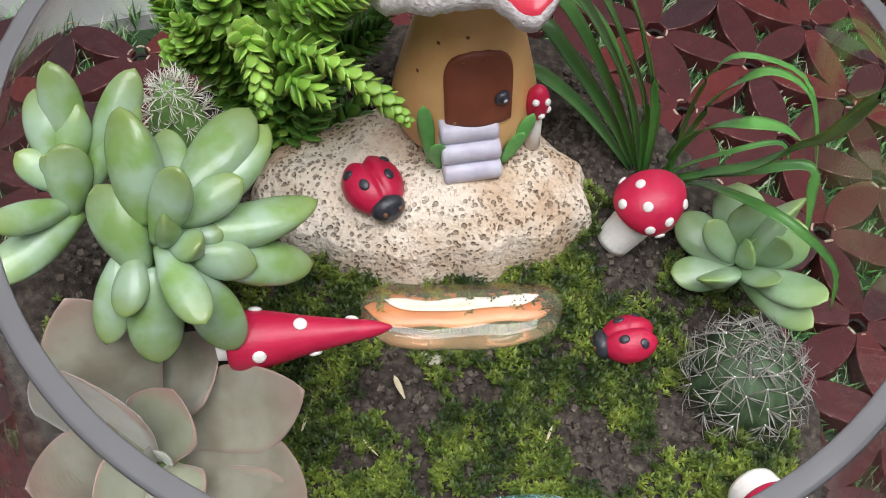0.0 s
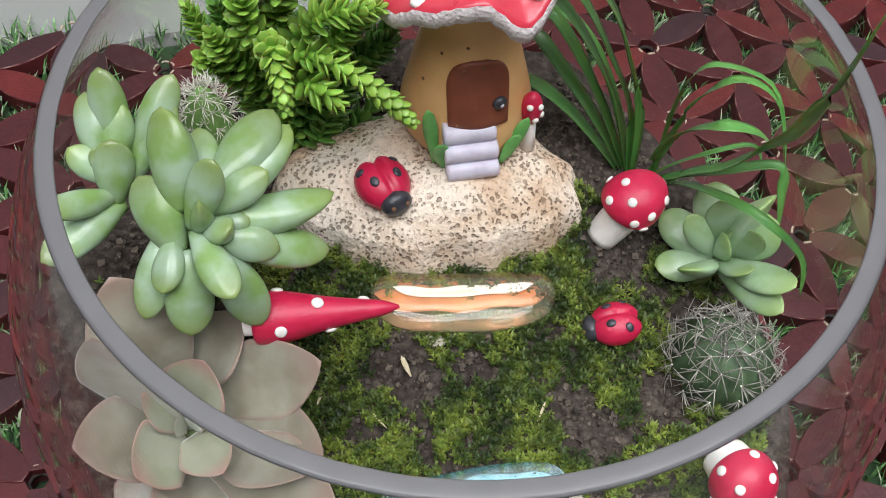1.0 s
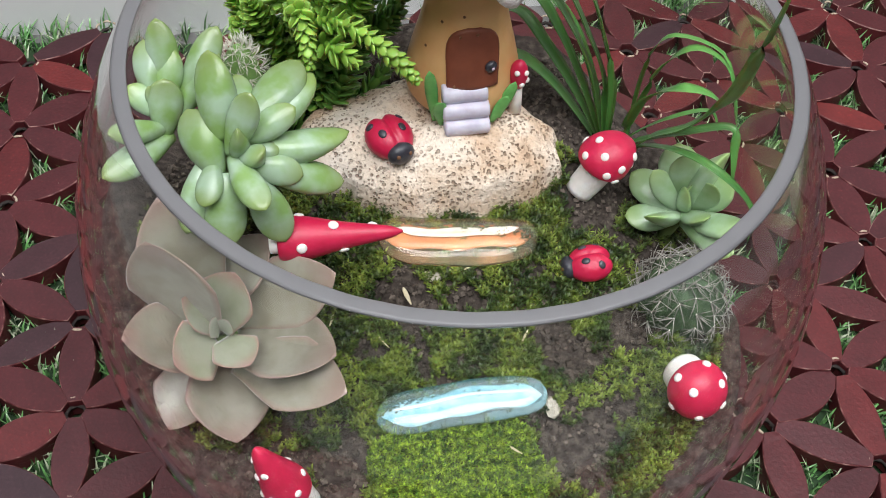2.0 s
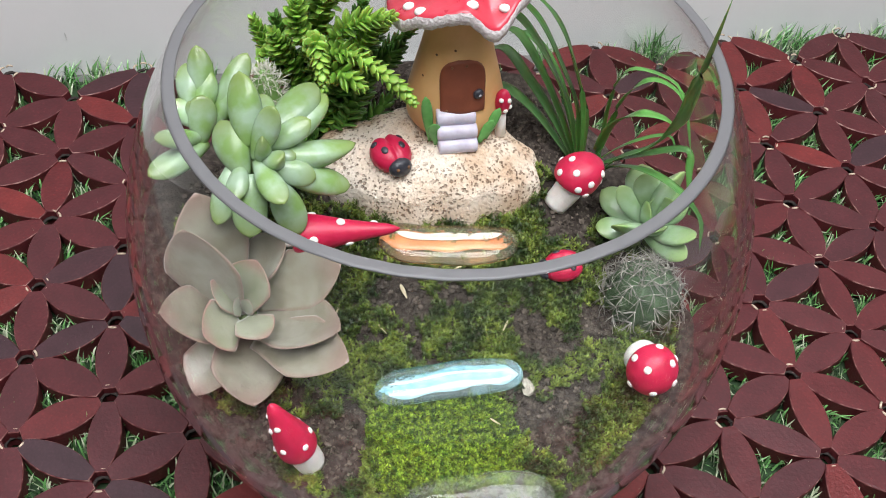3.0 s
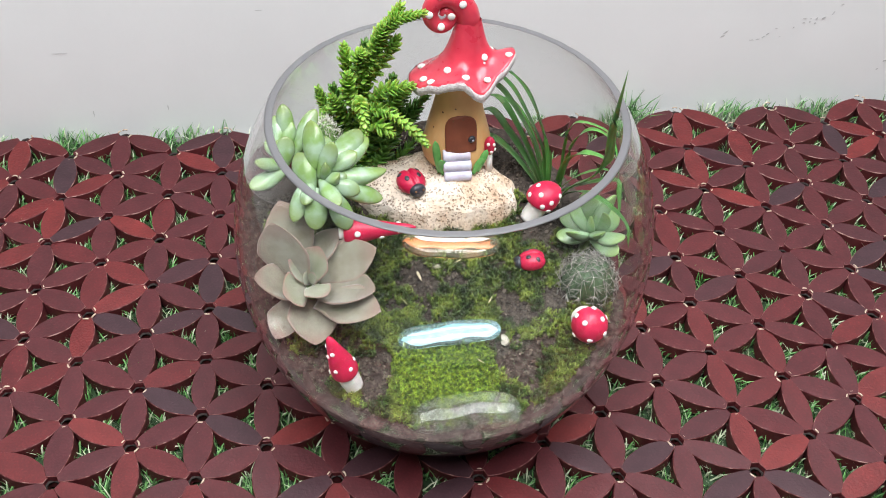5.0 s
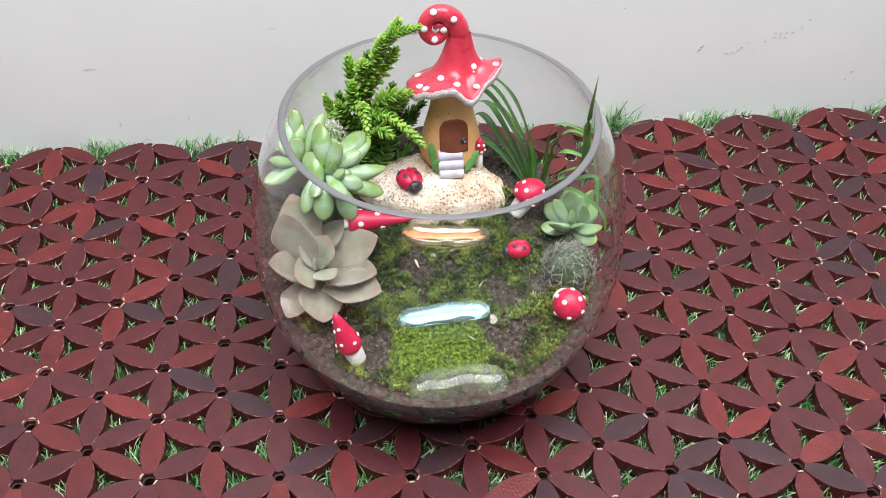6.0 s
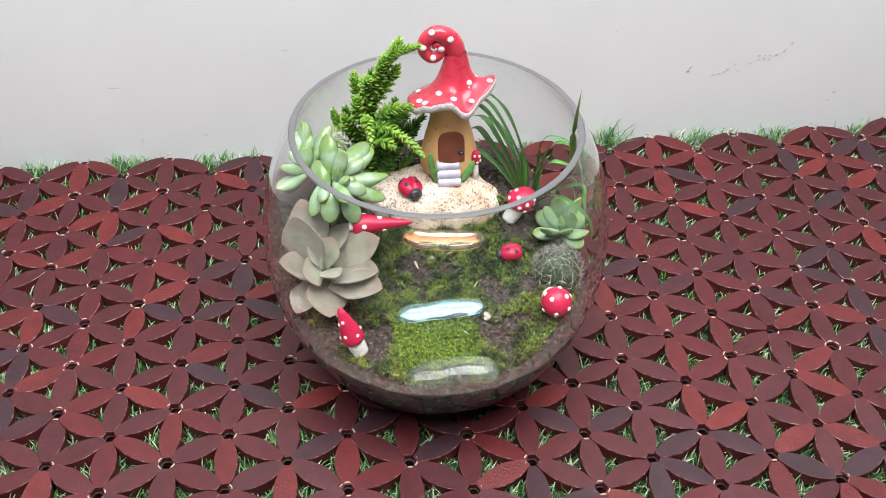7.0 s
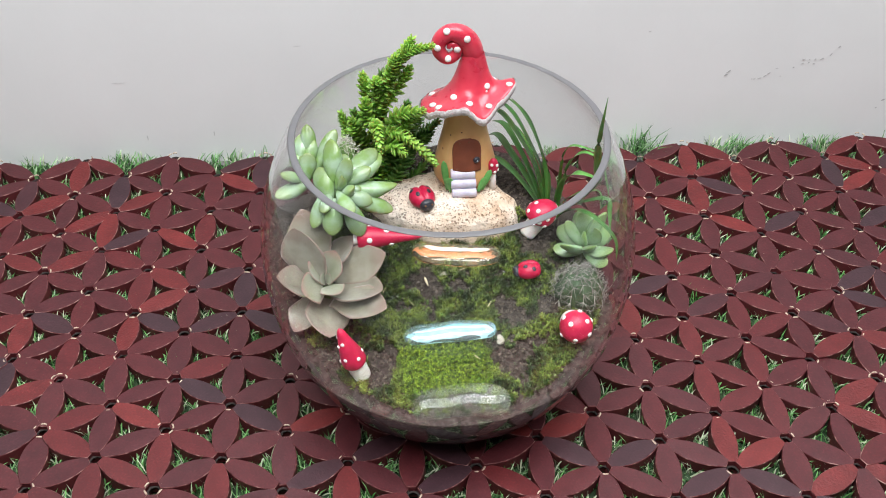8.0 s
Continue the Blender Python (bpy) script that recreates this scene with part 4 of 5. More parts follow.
CONE = [(0.0033, 0.0030), (0.0062, 0.0018), (0.0076, 0.0040), (0.0075, 0.0090), (0.0065, 0.0145), (0.0051, 0.0205), (0.0040, 0.0265), (0.0030, 0.0325), (0.0020, 0.0385), (0.0004, 0.0425)]
DOME = [(0.0035, 0.0060), (0.0075, 0.0050), (0.0098, 0.0068), (0.0102, 0.0100), (0.0093, 0.0138), (0.0068, 0.0168), (0.0035, 0.0185), (0.0003, 0.0190)]
HAT = [(0.0035, 0.0145), (0.0070, 0.0128), (0.0084, 0.0150), (0.0080, 0.0200), (0.0066, 0.0265), (0.0050, 0.0325), (0.0036, 0.0380), (0.0022, 0.0425), (0.0003, 0.0448)]

mushroom("spotted_mushroom", "red clay mushroom with white dots and fat stem", pose(0.0665, 0.0425, 0.0985, -6, 22, 0) @ Matrix.Scale(0.85, 4), BELL, (0.0045, 0.0015), [(-0.002, 0, -0.009), (0.0, 0, 0.003), (0, 0, 0.011)], [0.0066, 0.0074, 0.0060], [(-1.75, 0.40), (-1.35, 0.55), (-0.75, 0.72), (-0.25, 0.50), (-2.3, 0.62), (0.4, 0.75), (1.2, 0.5), (2.3, 0.45), (-2.9, 0.45), (3.1, 0.7), (-1.2, 0.30)])
mushroom("leaning_mushroom", "long red cone mushroom with white dots leaning over", aim((-0.0520, 0.0005, 0.1240), (-0.0105, -0.0005, 0.1265), 0), CONE, (0.0, 0.0), [(0.0, 0.0, -0.001), (0.0, 0, 0.002), (0, 0, 0.006)], [0.0044, 0.0046, 0.0042], [(a, s) for a, s in ((0.6, 0.33), (-1.0, 0.30), (-0.2, 0.52), (-1.7, 0.48), (1.5, 0.55), (2.7, 0.35), (0.2, 0.78), (-2.5, 0.6), (-1.3, 0.72))], 0.0018)
mushroom("round_mushroom", "round red clay mushroom with white dots lying tipped", aim((0.0845, -0.0402, 0.0895), (0.0879, -0.0620, 0.0998), 0), DOME, (0.0, 0.0), [(0.0, 0, -0.0015), (0, 0, 0.004), (0, 0, 0.0095)], [0.0072, 0.0078, 0.0070], [(a, s) for a, s in ((0.3, 0.42), (1.3, 0.42), (2.4, 0.42), (-0.7, 0.42), (-1.7, 0.42), (-2.7, 0.42), (0.8, 0.68), (2.4, 0.7), (-2.0, 0.72), (-0.5, 0.7))], 0.0016)
mushroom("pointed_mushroom", "small red mushroom with pointed cap and white dots", aim((-0.0472, -0.0675, 0.0722), (-0.0590, -0.0700, 0.1150), 0) @ Matrix.Scale(0.90, 4), HAT, (-0.0035, 0.0), [(0.0, 0, -0.002), (0, 0, 0.007), (0, 0, 0.016)], [0.0062, 0.0066, 0.0052], [(a, s) for a, s in ((-1.5, 0.36), (-0.6, 0.44), (-2.4, 0.46), (-1.3, 0.62), (0.6, 0.40), (1.6, 0.40), (2.6, 0.42), (-2.0, 0.75), (-0.4, 0.68))], 0.0014)


# ---- glass bars ----
def glass_bar(label, at, length, width, height, bend, mat, ribbon=None, ribbon_label="", milky=False):
    b = thing("glass_bar", label, "glass pebble", group="glass bars", at=at)
    n, segs = 40, 22
    v = []
    for i in range(n):
        s = -1 + 2 * i / (n - 1)
        k = max(0.03, (1 - abs(s) ** 5)) ** 0.42
        x = s * length / 2
        off = bend * (s * s - 0.5)
        for j in range(segs):
            a = 2 * math.pi * j / segs
            q = math.sin(a)
            v.append((x, off + math.cos(a) * width / 2 * k, height * 0.42 * k * (q if q > 0 else 0.8 * q) + 0.0003 * math.sin(7 * s + a)))
    f = grid_faces(n, segs) + [tuple(reversed(range(segs))), tuple(range((n - 1) * segs, n * segs))]
    part("glass_body", (np.array(v), f), mat, b).visible_shadow = False
    def band(name, y, half, z, reach, mat, label):
        q = np.linspace(-1, 1, 28)
        p = [(k * length * reach, bend * (k * k * 0.9 - 0.5) + y * width + 0.0005 * math.sin(4 * k + 9 * y), z * height) for k in q]
        part(name, tube(p, [width * half * max(0.05, (1 - abs(k) ** 8)) * (1 + 0.12 * math.sin(8 * k + 20 * y)) for k in q], 12, 0.22), mat, b, label)

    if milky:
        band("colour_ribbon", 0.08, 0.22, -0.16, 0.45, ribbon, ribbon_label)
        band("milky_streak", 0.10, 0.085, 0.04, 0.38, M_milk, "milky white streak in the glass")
    elif ribbon:
        band("colour_ribbon", 0.03, 0.24, -0.16, 0.45, ribbon, ribbon_label)
        band("milky_streak", 0.10, 0.030, -0.04, 0.40, M_milk, "milky white streak in the glass")
    return b


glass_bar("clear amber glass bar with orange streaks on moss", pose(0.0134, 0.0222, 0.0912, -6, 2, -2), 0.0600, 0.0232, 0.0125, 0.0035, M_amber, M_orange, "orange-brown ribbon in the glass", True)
glass_bar("pale blue clear glass bar lying on moss", pose(0.0080, -0.0405, 0.0800, -5, -4, 3), 0.0590, 0.0172, 0.0115, -0.001, M_blueglass, M_blueband, "pale blue ribbon in the glass")
glass_bar("clear colourless glass bar lying against the bowl", pose(0.0140, -0.0880, 0.0690, 22, -5, 2), 0.0600, 0.0205, 0.0105, -0.002, M_clear)


# ---- succulents ----
def rosette(name, label, category, leaves, mat, up_mix=0.6, keel=0.5, bend=0.10, cup=0.0, point=0.55, neck=0.45, group="", feet=None, foot_r=0.004, acute=False, up_axis=(0, 0, 1), plump=False, margin=False):
    """leaves: (foot, tip, width, thick) each a leaf of its own."""
    t = thing(name, label, category, group=group)
    for foot, tip, w, th, mm in leaves:
        d = np.array(tip) - np.array(foot)
        up = np.array(up_axis, float)
        up = up / np.linalg.norm(up) * up_mix - d / (np.linalg.norm(d) + 1e-9) * (1 - up_mix) * 0.3
        r = random.Random(int(1e6 * abs(tip[0])) + 3)
        up = up + np.array([r.gauss(0, 0.16), r.gauss(0, 0.16), 0])
        geo, al = plump_leaf(foot, tip, w, th, up=up, keel=keel, bend=bend * r.uniform(0.5, 1.7), cup=cup * r.uniform(0.6, 1.5), point=point, neck=neck, n=20, segs=20, acute=acute, plump=plump, margin=margin)
        part("leaf", geo, mm or mat, t, along=al)
    if feet is not None:
        part("stalk", tube(spline(feet, 14), [foot_r] * 14, 10), M_stem, t, "short green stalk")
    return t


def in_bowl(p, gap=0.0025):
    """Keeps a point inside the glass, under the rim."""
    x, y, z = p
    if z > RIM_Z - 0.004:
        return p
    r, lim = math.hypot(x - BX, y - BY), bowl_r(z, GLASS + gap)
    k = min(1.0, lim / r)
    return (BX + (x - BX) * k, BY + (y - BY) * k, z)


def leaves_at(centre, rows, axis, sink=0.006, mat=None, broad=1.0, thick=0.80):
    """Leaves about a centre: rows of (tip offset, foot offset, width); the feet meet below the centre, along the axis."""
    c, ax = np.array(centre, float), np.array(axis, float)
    ax /= np.linalg.norm(ax)
    out = []
    for tip, foot, w in rows:
        out.append((c + np.array(foot) * 0.75 - ax * sink, np.array(in_bowl(tuple(c + np.array(tip)), 0.004)), w * broad, w * thick, mat))
    return out


FACE = (-0.05, -0.45, 0.80)
JADE = leaves_at((-0.0598, 0.0083, 0.1577), [
    ((0.0345, 0.0155, -0.0084), (0.0008, 0.0016, 0.0012), 0.0128), ((0.0320, 0.0057, -0.0215), (0.0084, -0.0038, -0.0039), 0.0115), ((0.0193, -0.0011, -0.0103), (0.0012, -0.0008, -0.0009), 0.0102),
    ((0.0200, 0.0330, 0.0070), (0.0037, 0.0103, 0.0061), 0.0150), ((0.0182, 0.0113, 0.0076), (0.0006, 0.0049, 0.0042), 0.0096), ((0.0057, 0.0076, 0.0178), (-0.0040, 0.0014, 0.0019), 0.0102),
    ((-0.0068, 0.0230, 0.0215), (-0.0072, 0.0055, 0.0061), 0.0140), ((-0.0150, 0.0140, 0.0060), (-0.0095, -0.0050, -0.0040), 0.0136), ((-0.0108, -0.0130, -0.0090), (-0.0104, -0.0018, 0.0005), 0.0088),
    ((-0.0178, -0.0120, -0.0220), (-0.0150, 0.0010, -0.0020), 0.0108), ((-0.0057, -0.0175, -0.0235), (-0.0065, -0.0050, -0.0029), 0.0130), ((0.0081, -0.0185, -0.0053), (-0.0036, -0.0005, 0.0002), 0.0098),
    ((0.0123, -0.0135, -0.0275), (0.0044, -0.0058, -0.0051), 0.0125), ((0.0080, -0.0020, 0.0020), (0.0001, 0.0001, 0.0001), 0.0082), ((0.0126, 0.0052, -0.0030), (0.0051, 0.0011, 0.0004), 0.0066),
    ((-0.0006, 0.0310, 0.0040), (0.0010, 0.0100, 0.0040), 0.0104), ((0.0240, 0.0300, 0.0040), (0.0050, 0.0080, 0.0030), 0.0130), ((0.0010, 0.0010, 0.0090), (-0.0020, 0.0000, 0.0010), 0.0066)], FACE)
HEAD = leaves_at((-0.0821, 0.0228, 0.1608), [
    ((-0.0005, 0.0220, 0.0200), (0.0017, 0.0070, 0.0060), 0.0100), ((-0.0066, 0.0210, 0.0130), (-0.0046, 0.0059, 0.0060), 0.0104), ((0.0018, 0.0178, 0.0134), (-0.0003, 0.0052, 0.0051), 0.0108),
    ((0.0178, 0.0220, 0.0160), (0.0060, 0.0063, 0.0034), 0.0096), ((0.0168, 0.0175, 0.0115), (0.0050, 0.0032, 0.0001), 0.0096), ((-0.0104, 0.0080, 0.0058), (-0.0025, 0.0013, 0.0014), 0.0082),
    ((0.0010, 0.0075, 0.0085), (-0.0016, -0.0030, -0.0053), 0.0114), ((-0.0175, -0.0124, 0.0060), (-0.0004, -0.0014, -0.0029), 0.0078), ((-0.0238, -0.0185, -0.0068), (0.0006, -0.0028, -0.0064), 0.0104),
    ((-0.0040, 0.0060, 0.0070), (-0.0020, 0.0010, 0.0000), 0.0048)], FACE)
rosette("jelly_bean_succulent", "plump glossy green succulent with two leaf rosettes", "succulent", JADE + HEAD, M_jade, up_axis=FACE, bend=0.10, neck=0.38, point=0.74, plump=True, feet=[(-0.068, 0.026, soil_h(-0.068, 0.026) - 0.002), (-0.066, 0.022, 0.125), (-0.0595, 0.0115, 0.152)], foot_r=0.0045)
TILT = (-0.15, -0.42, 0.80)
RIGHT = leaves_at((0.1010, 0.0285, 0.0925), [
    ((-0.0165, 0.0200, 0.0010), (-0.0024, 0.0025, 0.0008), 0.0115), ((-0.0137, 0.0075, 0.0160), (-0.0024, 0.0025, 0.0008), 0.0076), ((-0.0035, 0.0075, 0.0235), (0.0021, 0.0049, 0.0046), 0.0102),
    ((-0.0010, 0.0200, 0.0165), (-0.0007, 0.0057, 0.0039), 0.0135), ((0.0125, 0.0060, 0.0250), (0.0036, 0.0018, 0.0035), 0.0130), ((0.0155, 0.0030, 0.0150), (0.0045, 0.0006, 0.0025), 0.0130),
    ((0.0078, -0.0030, 0.0165), (0.0032, 0.0010, 0.0022), 0.0086), ((0.0145, -0.0210, 0.0130), (0.0016, -0.0011, 0.0000), 0.0104), ((0.0030, -0.0125, 0.0100), (-0.0004, 0.0001, -0.0001), 0.0080),
    ((-0.0176, -0.0080, 0.0080), (-0.0012, -0.0003, -0.0007), 0.0086), ((-0.0215, 0.0032, -0.0050), (-0.0027, -0.0012, -0.0020), 0.0098), ((0.0116, -0.0250, 0.0050), (0.0000, -0.0031, -0.0022), 0.0092),
    ((-0.0012, -0.0006, 0.0120), (0.0004, 0.0017, 0.0014), 0.0076), ((0.0020, 0.0030, 0.0125), (0.0010, 0.0020, 0.0020), 0.0058)], TILT, sink=0.005, broad=1.2, thick=0.56)
rosette("small_rosette_succulent", "small pale green rosette succulent growing in soil", "succulent", RIGHT, M_jade_pale, up_axis=TILT, neck=0.38, point=0.74, plump=True, feet=[(0.098, 0.034, soil_h(0.098, 0.034) - 0.002), (0.100, 0.032, 0.082), (0.1015, 0.030, 0.087)], foot_r=0.003)
CUP = (0.10, -0.38, 0.92)
GHOST = leaves_at((-0.0702, -0.0213, 0.1050), [
    ((-0.0150, 0.0255, 0.0400), (-0.0074, 0.0113, 0.0065), 0.0260), ((-0.0180, 0.0090, 0.0385), (-0.0080, 0.0021, 0.0027), 0.0280), ((-0.0310, -0.0110, 0.0150), (-0.0080, -0.0030, -0.0007), 0.0225),
    ((0.0380, 0.0060, 0.0205), (0.0057, 0.0091, 0.0048), 0.0215), ((0.0170, 0.0240, 0.0190), (0.0022, 0.0139, 0.0080), 0.0200), ((0.0368, -0.0192, 0.0120), (0.0050, -0.0003, -0.0008), 0.0240),
    ((0.0395, -0.0296, 0.0070), (0.0072, -0.0076, -0.0050), 0.0220), ((0.0035, -0.0320, -0.0160), (-0.0028, -0.0040, -0.0039), 0.0260), ((-0.0225, -0.0265, -0.0185), (-0.0094, -0.0054, -0.0042), 0.0190)], CUP, sink=0.007, broad=1.16, thick=0.17)
INNER = leaves_at((-0.0700, -0.0218, 0.1085), [
    ((0.0060, 0.0110, 0.0150), (-0.0009, 0.0010, 0.0007), 0.0170), ((-0.0130, -0.0165, 0.0060), (-0.0032, -0.0028, -0.0016), 0.0165), ((0.0100, -0.0175, 0.0045), (0.0001, -0.0038, -0.0021), 0.0125),
    ((-0.0110, 0.0040, 0.0120), (-0.0020, 0.0010, 0.0000), 0.0110), ((-0.0025, -0.0030, 0.0080), (-0.0010, -0.0010, 0.0000), 0.0056), ((0.0030, -0.0025, 0.0080), (0.0010, -0.0010, 0.0000), 0.0050)], CUP, sink=0.004, mat=M_ghost_in, broad=1.3, thick=0.17)
rosette("ghost_rosette_succulent", "broad grey-green rosette succulent with pinkish leaf edges", "succulent", GHOST + INNER, M_ghost, up_axis=CUP, keel=0.30, bend=0.16, cup=0.24, neck=0.50, acute=True, margin=True, feet=[(-0.070, -0.018, soil_h(-0.070, -0.018) - 0.002), (-0.070, -0.019, 0.090), (-0.0702, -0.0205, 0.101)], foot_r=0.005)


# ---- stonecrop with scaly branches ----
def scaly_branch(points, leaf, mat, parent, step=0.0027, wide=0.50):
    n = max(6, int(sum(np.linalg.norm(np.diff(np.array(points), axis=0), axis=1)) / step))
    p = spline(points, n)
    geos = [tube(p, [0.0013] * n, 6)]
    t = np.gradient(p, axis=0)
    for i in range(n):
        s = i / (n - 1)
        d = t[i] / np.linalg.norm(t[i])
        a0 = np.cross(d, (0.3, 0.2, 1.0))
        a0 /= np.linalg.norm(a0)
        b0 = np.cross(d, a0)
        size = leaf * (1.0 - 0.45 * max(0, (s - 0.75) / 0.25)) * random.uniform(0.9, 1.1)
        for q in range(4):
            a = q * math.pi / 2 + (i % 2) * math.pi / 4 + random.gauss(0, 0.12)
            out = math.cos(a) * a0 + math.sin(a) * b0
            tip = p[i] + (out * (1.0 - 0.38 * s) + d * (0.46 + 0.40 * s)) * size
            g, _ = plump_leaf(p[i] + out * 0.0004, tip, size * wide, size * 0.20, up=d, n=6, segs=6, bend=-0.16, neck=0.85, point=1.0)
            geos.append(g)
    part("branch", join(*geos), mat, parent)


def build_stonecrop():
    t = thing("stonecrop", "bright green stonecrop with scaly leafy branches", "succulent")
    b = (-0.034, 0.082, 0.086)
    bright = [
        [b, (-0.040, 0.080, 0.140), (-0.034, 0.076, 0.185), (-0.022, 0.068, 0.216), (-0.004, 0.062, 0.227)],
        [(-0.034, 0.076, 0.185), (-0.024, 0.071, 0.210), (-0.016, 0.069, 0.227)], [(-0.036, 0.077, 0.180), (-0.030, 0.070, 0.200), (-0.026, 0.066, 0.216)],
        [b, (-0.050, 0.086, 0.120), (-0.060, 0.092, 0.140), (-0.066, 0.094, 0.156)],
        [(-0.040, 0.080, 0.140), (-0.046, 0.078, 0.175), (-0.048, 0.078, 0.196)],
        [(-0.036, 0.078, 0.150), (-0.026, 0.070, 0.170), (-0.010, 0.064, 0.178)],
        [(-0.040, 0.076, 0.150), (-0.040, 0.062, 0.168), (-0.038, 0.054, 0.166), (-0.037, 0.049, 0.157)],
        [(-0.040, 0.074, 0.150), (-0.030, 0.066, 0.160), (-0.018, 0.060, 0.158), (-0.008, 0.0555, 0.151), (-0.0015, 0.0525, 0.1445)],
        [(-0.042, 0.082, 0.130), (-0.052, 0.076, 0.150), (-0.056, 0.070, 0.166)],
        [(-0.036, 0.078, 0.170), (-0.040, 0.072, 0.190), (-0.038, 0.068, 0.198)],
        [(-0.038, 0.078, 0.150), (-0.046, 0.070, 0.168), (-0.046, 0.066, 0.184)], [(-0.038, 0.080, 0.135), (-0.026, 0.074, 0.150), (-0.018, 0.070, 0.166), (-0.012, 0.070, 0.172)],
        [(-0.034, 0.078, 0.175), (-0.024, 0.074, 0.192), (-0.018, 0.072, 0.204)], [(-0.044, 0.084, 0.130), (-0.058, 0.080, 0.142), (-0.060, 0.076, 0.152)],
        [(-0.036, 0.074, 0.145), (-0.030, 0.062, 0.152), (-0.022, 0.056, 0.150)]]
    # inner and back branches, given the leaf colour with painted shade
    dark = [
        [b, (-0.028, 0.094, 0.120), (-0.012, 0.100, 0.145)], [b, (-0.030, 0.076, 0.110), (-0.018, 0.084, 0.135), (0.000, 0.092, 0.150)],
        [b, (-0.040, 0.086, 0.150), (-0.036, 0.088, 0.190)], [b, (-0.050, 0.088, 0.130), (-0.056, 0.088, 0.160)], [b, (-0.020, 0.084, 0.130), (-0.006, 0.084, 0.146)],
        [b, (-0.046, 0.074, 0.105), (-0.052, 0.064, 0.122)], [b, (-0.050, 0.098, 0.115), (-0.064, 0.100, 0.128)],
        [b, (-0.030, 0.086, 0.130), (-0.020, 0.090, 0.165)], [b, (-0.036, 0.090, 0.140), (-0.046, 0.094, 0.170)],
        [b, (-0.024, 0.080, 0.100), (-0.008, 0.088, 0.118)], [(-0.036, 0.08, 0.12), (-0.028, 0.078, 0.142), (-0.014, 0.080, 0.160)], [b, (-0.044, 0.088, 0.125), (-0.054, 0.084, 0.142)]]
    for k, p in enumerate(bright):
        young = k in (6, 7)
        scaly_branch(p, 0.0056 if young else 0.0070, M_fern if k in (0, 1, 2, 5, 6, 7) else M_fern_mid, t, 0.0024 if young else 0.0027, 0.72 if young else 0.52)
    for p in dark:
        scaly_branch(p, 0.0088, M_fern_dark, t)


build_stonecrop()


# ---- cacti ----
def build_cactus(name, label, centre, radii, ribs, skin, spine_mat, spines, length, thin, depth, rise=(0.12, 0.55)):
    t = thing(name, label, "cactus")
    rows, segs = 26, ribs * 6
    v = []
    for i in range(rows):
        a = math.pi * (i + 0.3) / (rows - 0.4)
        for j in range(segs):
            b = 2 * math.pi * j / segs
            k = 1 - depth * (0.5 - 0.5 * math.cos(ribs * b)) * math.sin(a)
            v.append((centre[0] + radii[0] * k * math.sin(a) * math.cos(b), centre[1] + radii[1] * k * math.sin(a) * math.sin(b), centre[2] - radii[2] * math.cos(a)))
    f = grid_faces(rows, segs) + [tuple(reversed(range(segs))), tuple(range((rows - 1) * segs, rows * segs))]
    part("cactus_body", (np.array(v), f), skin, t)
    geos, wool = [], []
    for r in range(ribs):
        b = 2 * math.pi * r / ribs
        for k in range(spines):
            a = math.pi * (0.30 + 0.68 * (k + 0.5 * (r % 2)) / spines)
            c = np.array([centre[0] + radii[0] * math.sin(a) * math.cos(b), centre[1] + radii[1] * math.sin(a) * math.sin(b), centre[2] - radii[2] * math.cos(a)])
            n = np.array([math.sin(a) * math.cos(b) / radii[0], math.sin(a) * math.sin(b) / radii[1], -math.cos(a) / radii[2]])
            n /= np.linalg.norm(n)
            wool.append(ball(c, 0.0004, 4, 5))
            for q in range(8):
                side = rng.normal(0, 1, 3)
                side -= (side @ n) * n
                side /= np.linalg.norm(side) + 1e-9
                L, up = length * random.uniform(0.6, 1.15), random.uniform(*rise)
                geos.append(tube([c, c + side * L * 0.45 + n * L * up * 0.6, c + side * L * 0.92 + n * L * up * random.uniform(0.7, 1.0)], [thin, thin * 0.85, thin * 0.3], 4))
    tagged(part("spine_cover", join(*geos), spine_mat, t, "thin spines"), kind="stuff")
    tagged(part("wool", join(*wool), M_wool, t, "woolly white tufts"), kind="stuff")


build_cactus("round_cactus", "round dark green cactus with tangled grey spines", (0.0945, -0.0040, 0.0820), (0.0168, 0.0168, 0.0160), 12, M_cactus, M_spine, 6, 0.0086, 0.00020, 0.18, (0.10, 0.50))
build_cactus("small_white_cactus", "small bright green cactus with white bristly spines", (-0.0605, 0.0560, 0.1290), (0.0088, 0.0088, 0.0300), 12, M_cactus2, M_wool, 8, 0.0038, 0.00012, 0.10, (0.5, 1.6))


# ---- strap-leaved grass ----
def strap(points, width, parent):
    n = 26
    p = spline(points, n)
    t = np.gradient(p, axis=0)
    v = []
    for i in range(n):
        s = i / (n - 1)
        d = t[i] / np.linalg.norm(t[i])
        side = np.cross(d, (0, 0, 1.0))
        if np.linalg.norm(side) < 0.25:
            side = np.cross(d, (0.35, -1.0, 0.4))
        side /= np.linalg.norm(side)
        up = np.cross(side, d)
        w = width * (0.55 + 0.45 * min(1, s / 0.25)) * (1 if s < 0.6 else max(0.04, 1 - ((s - 0.6) / 0.4) ** 2.2))
        for k, (q, h) in enumerate(((-1, 0.28), (-0.5, 0.08), (0, 0), (0.5, 0.08), (1, 0.28), (0.5, -0.06), (0, -0.12), (-0.5, -0.06))):
            v.append(p[i] + side * q * w / 2 + up * h * w / 2)
    f = grid_faces(n, 8) + [tuple(reversed(range(8))), tuple(range((n - 1) * 8, n * 8))]
    part("blade", (np.array(v), f), M_grass, parent)


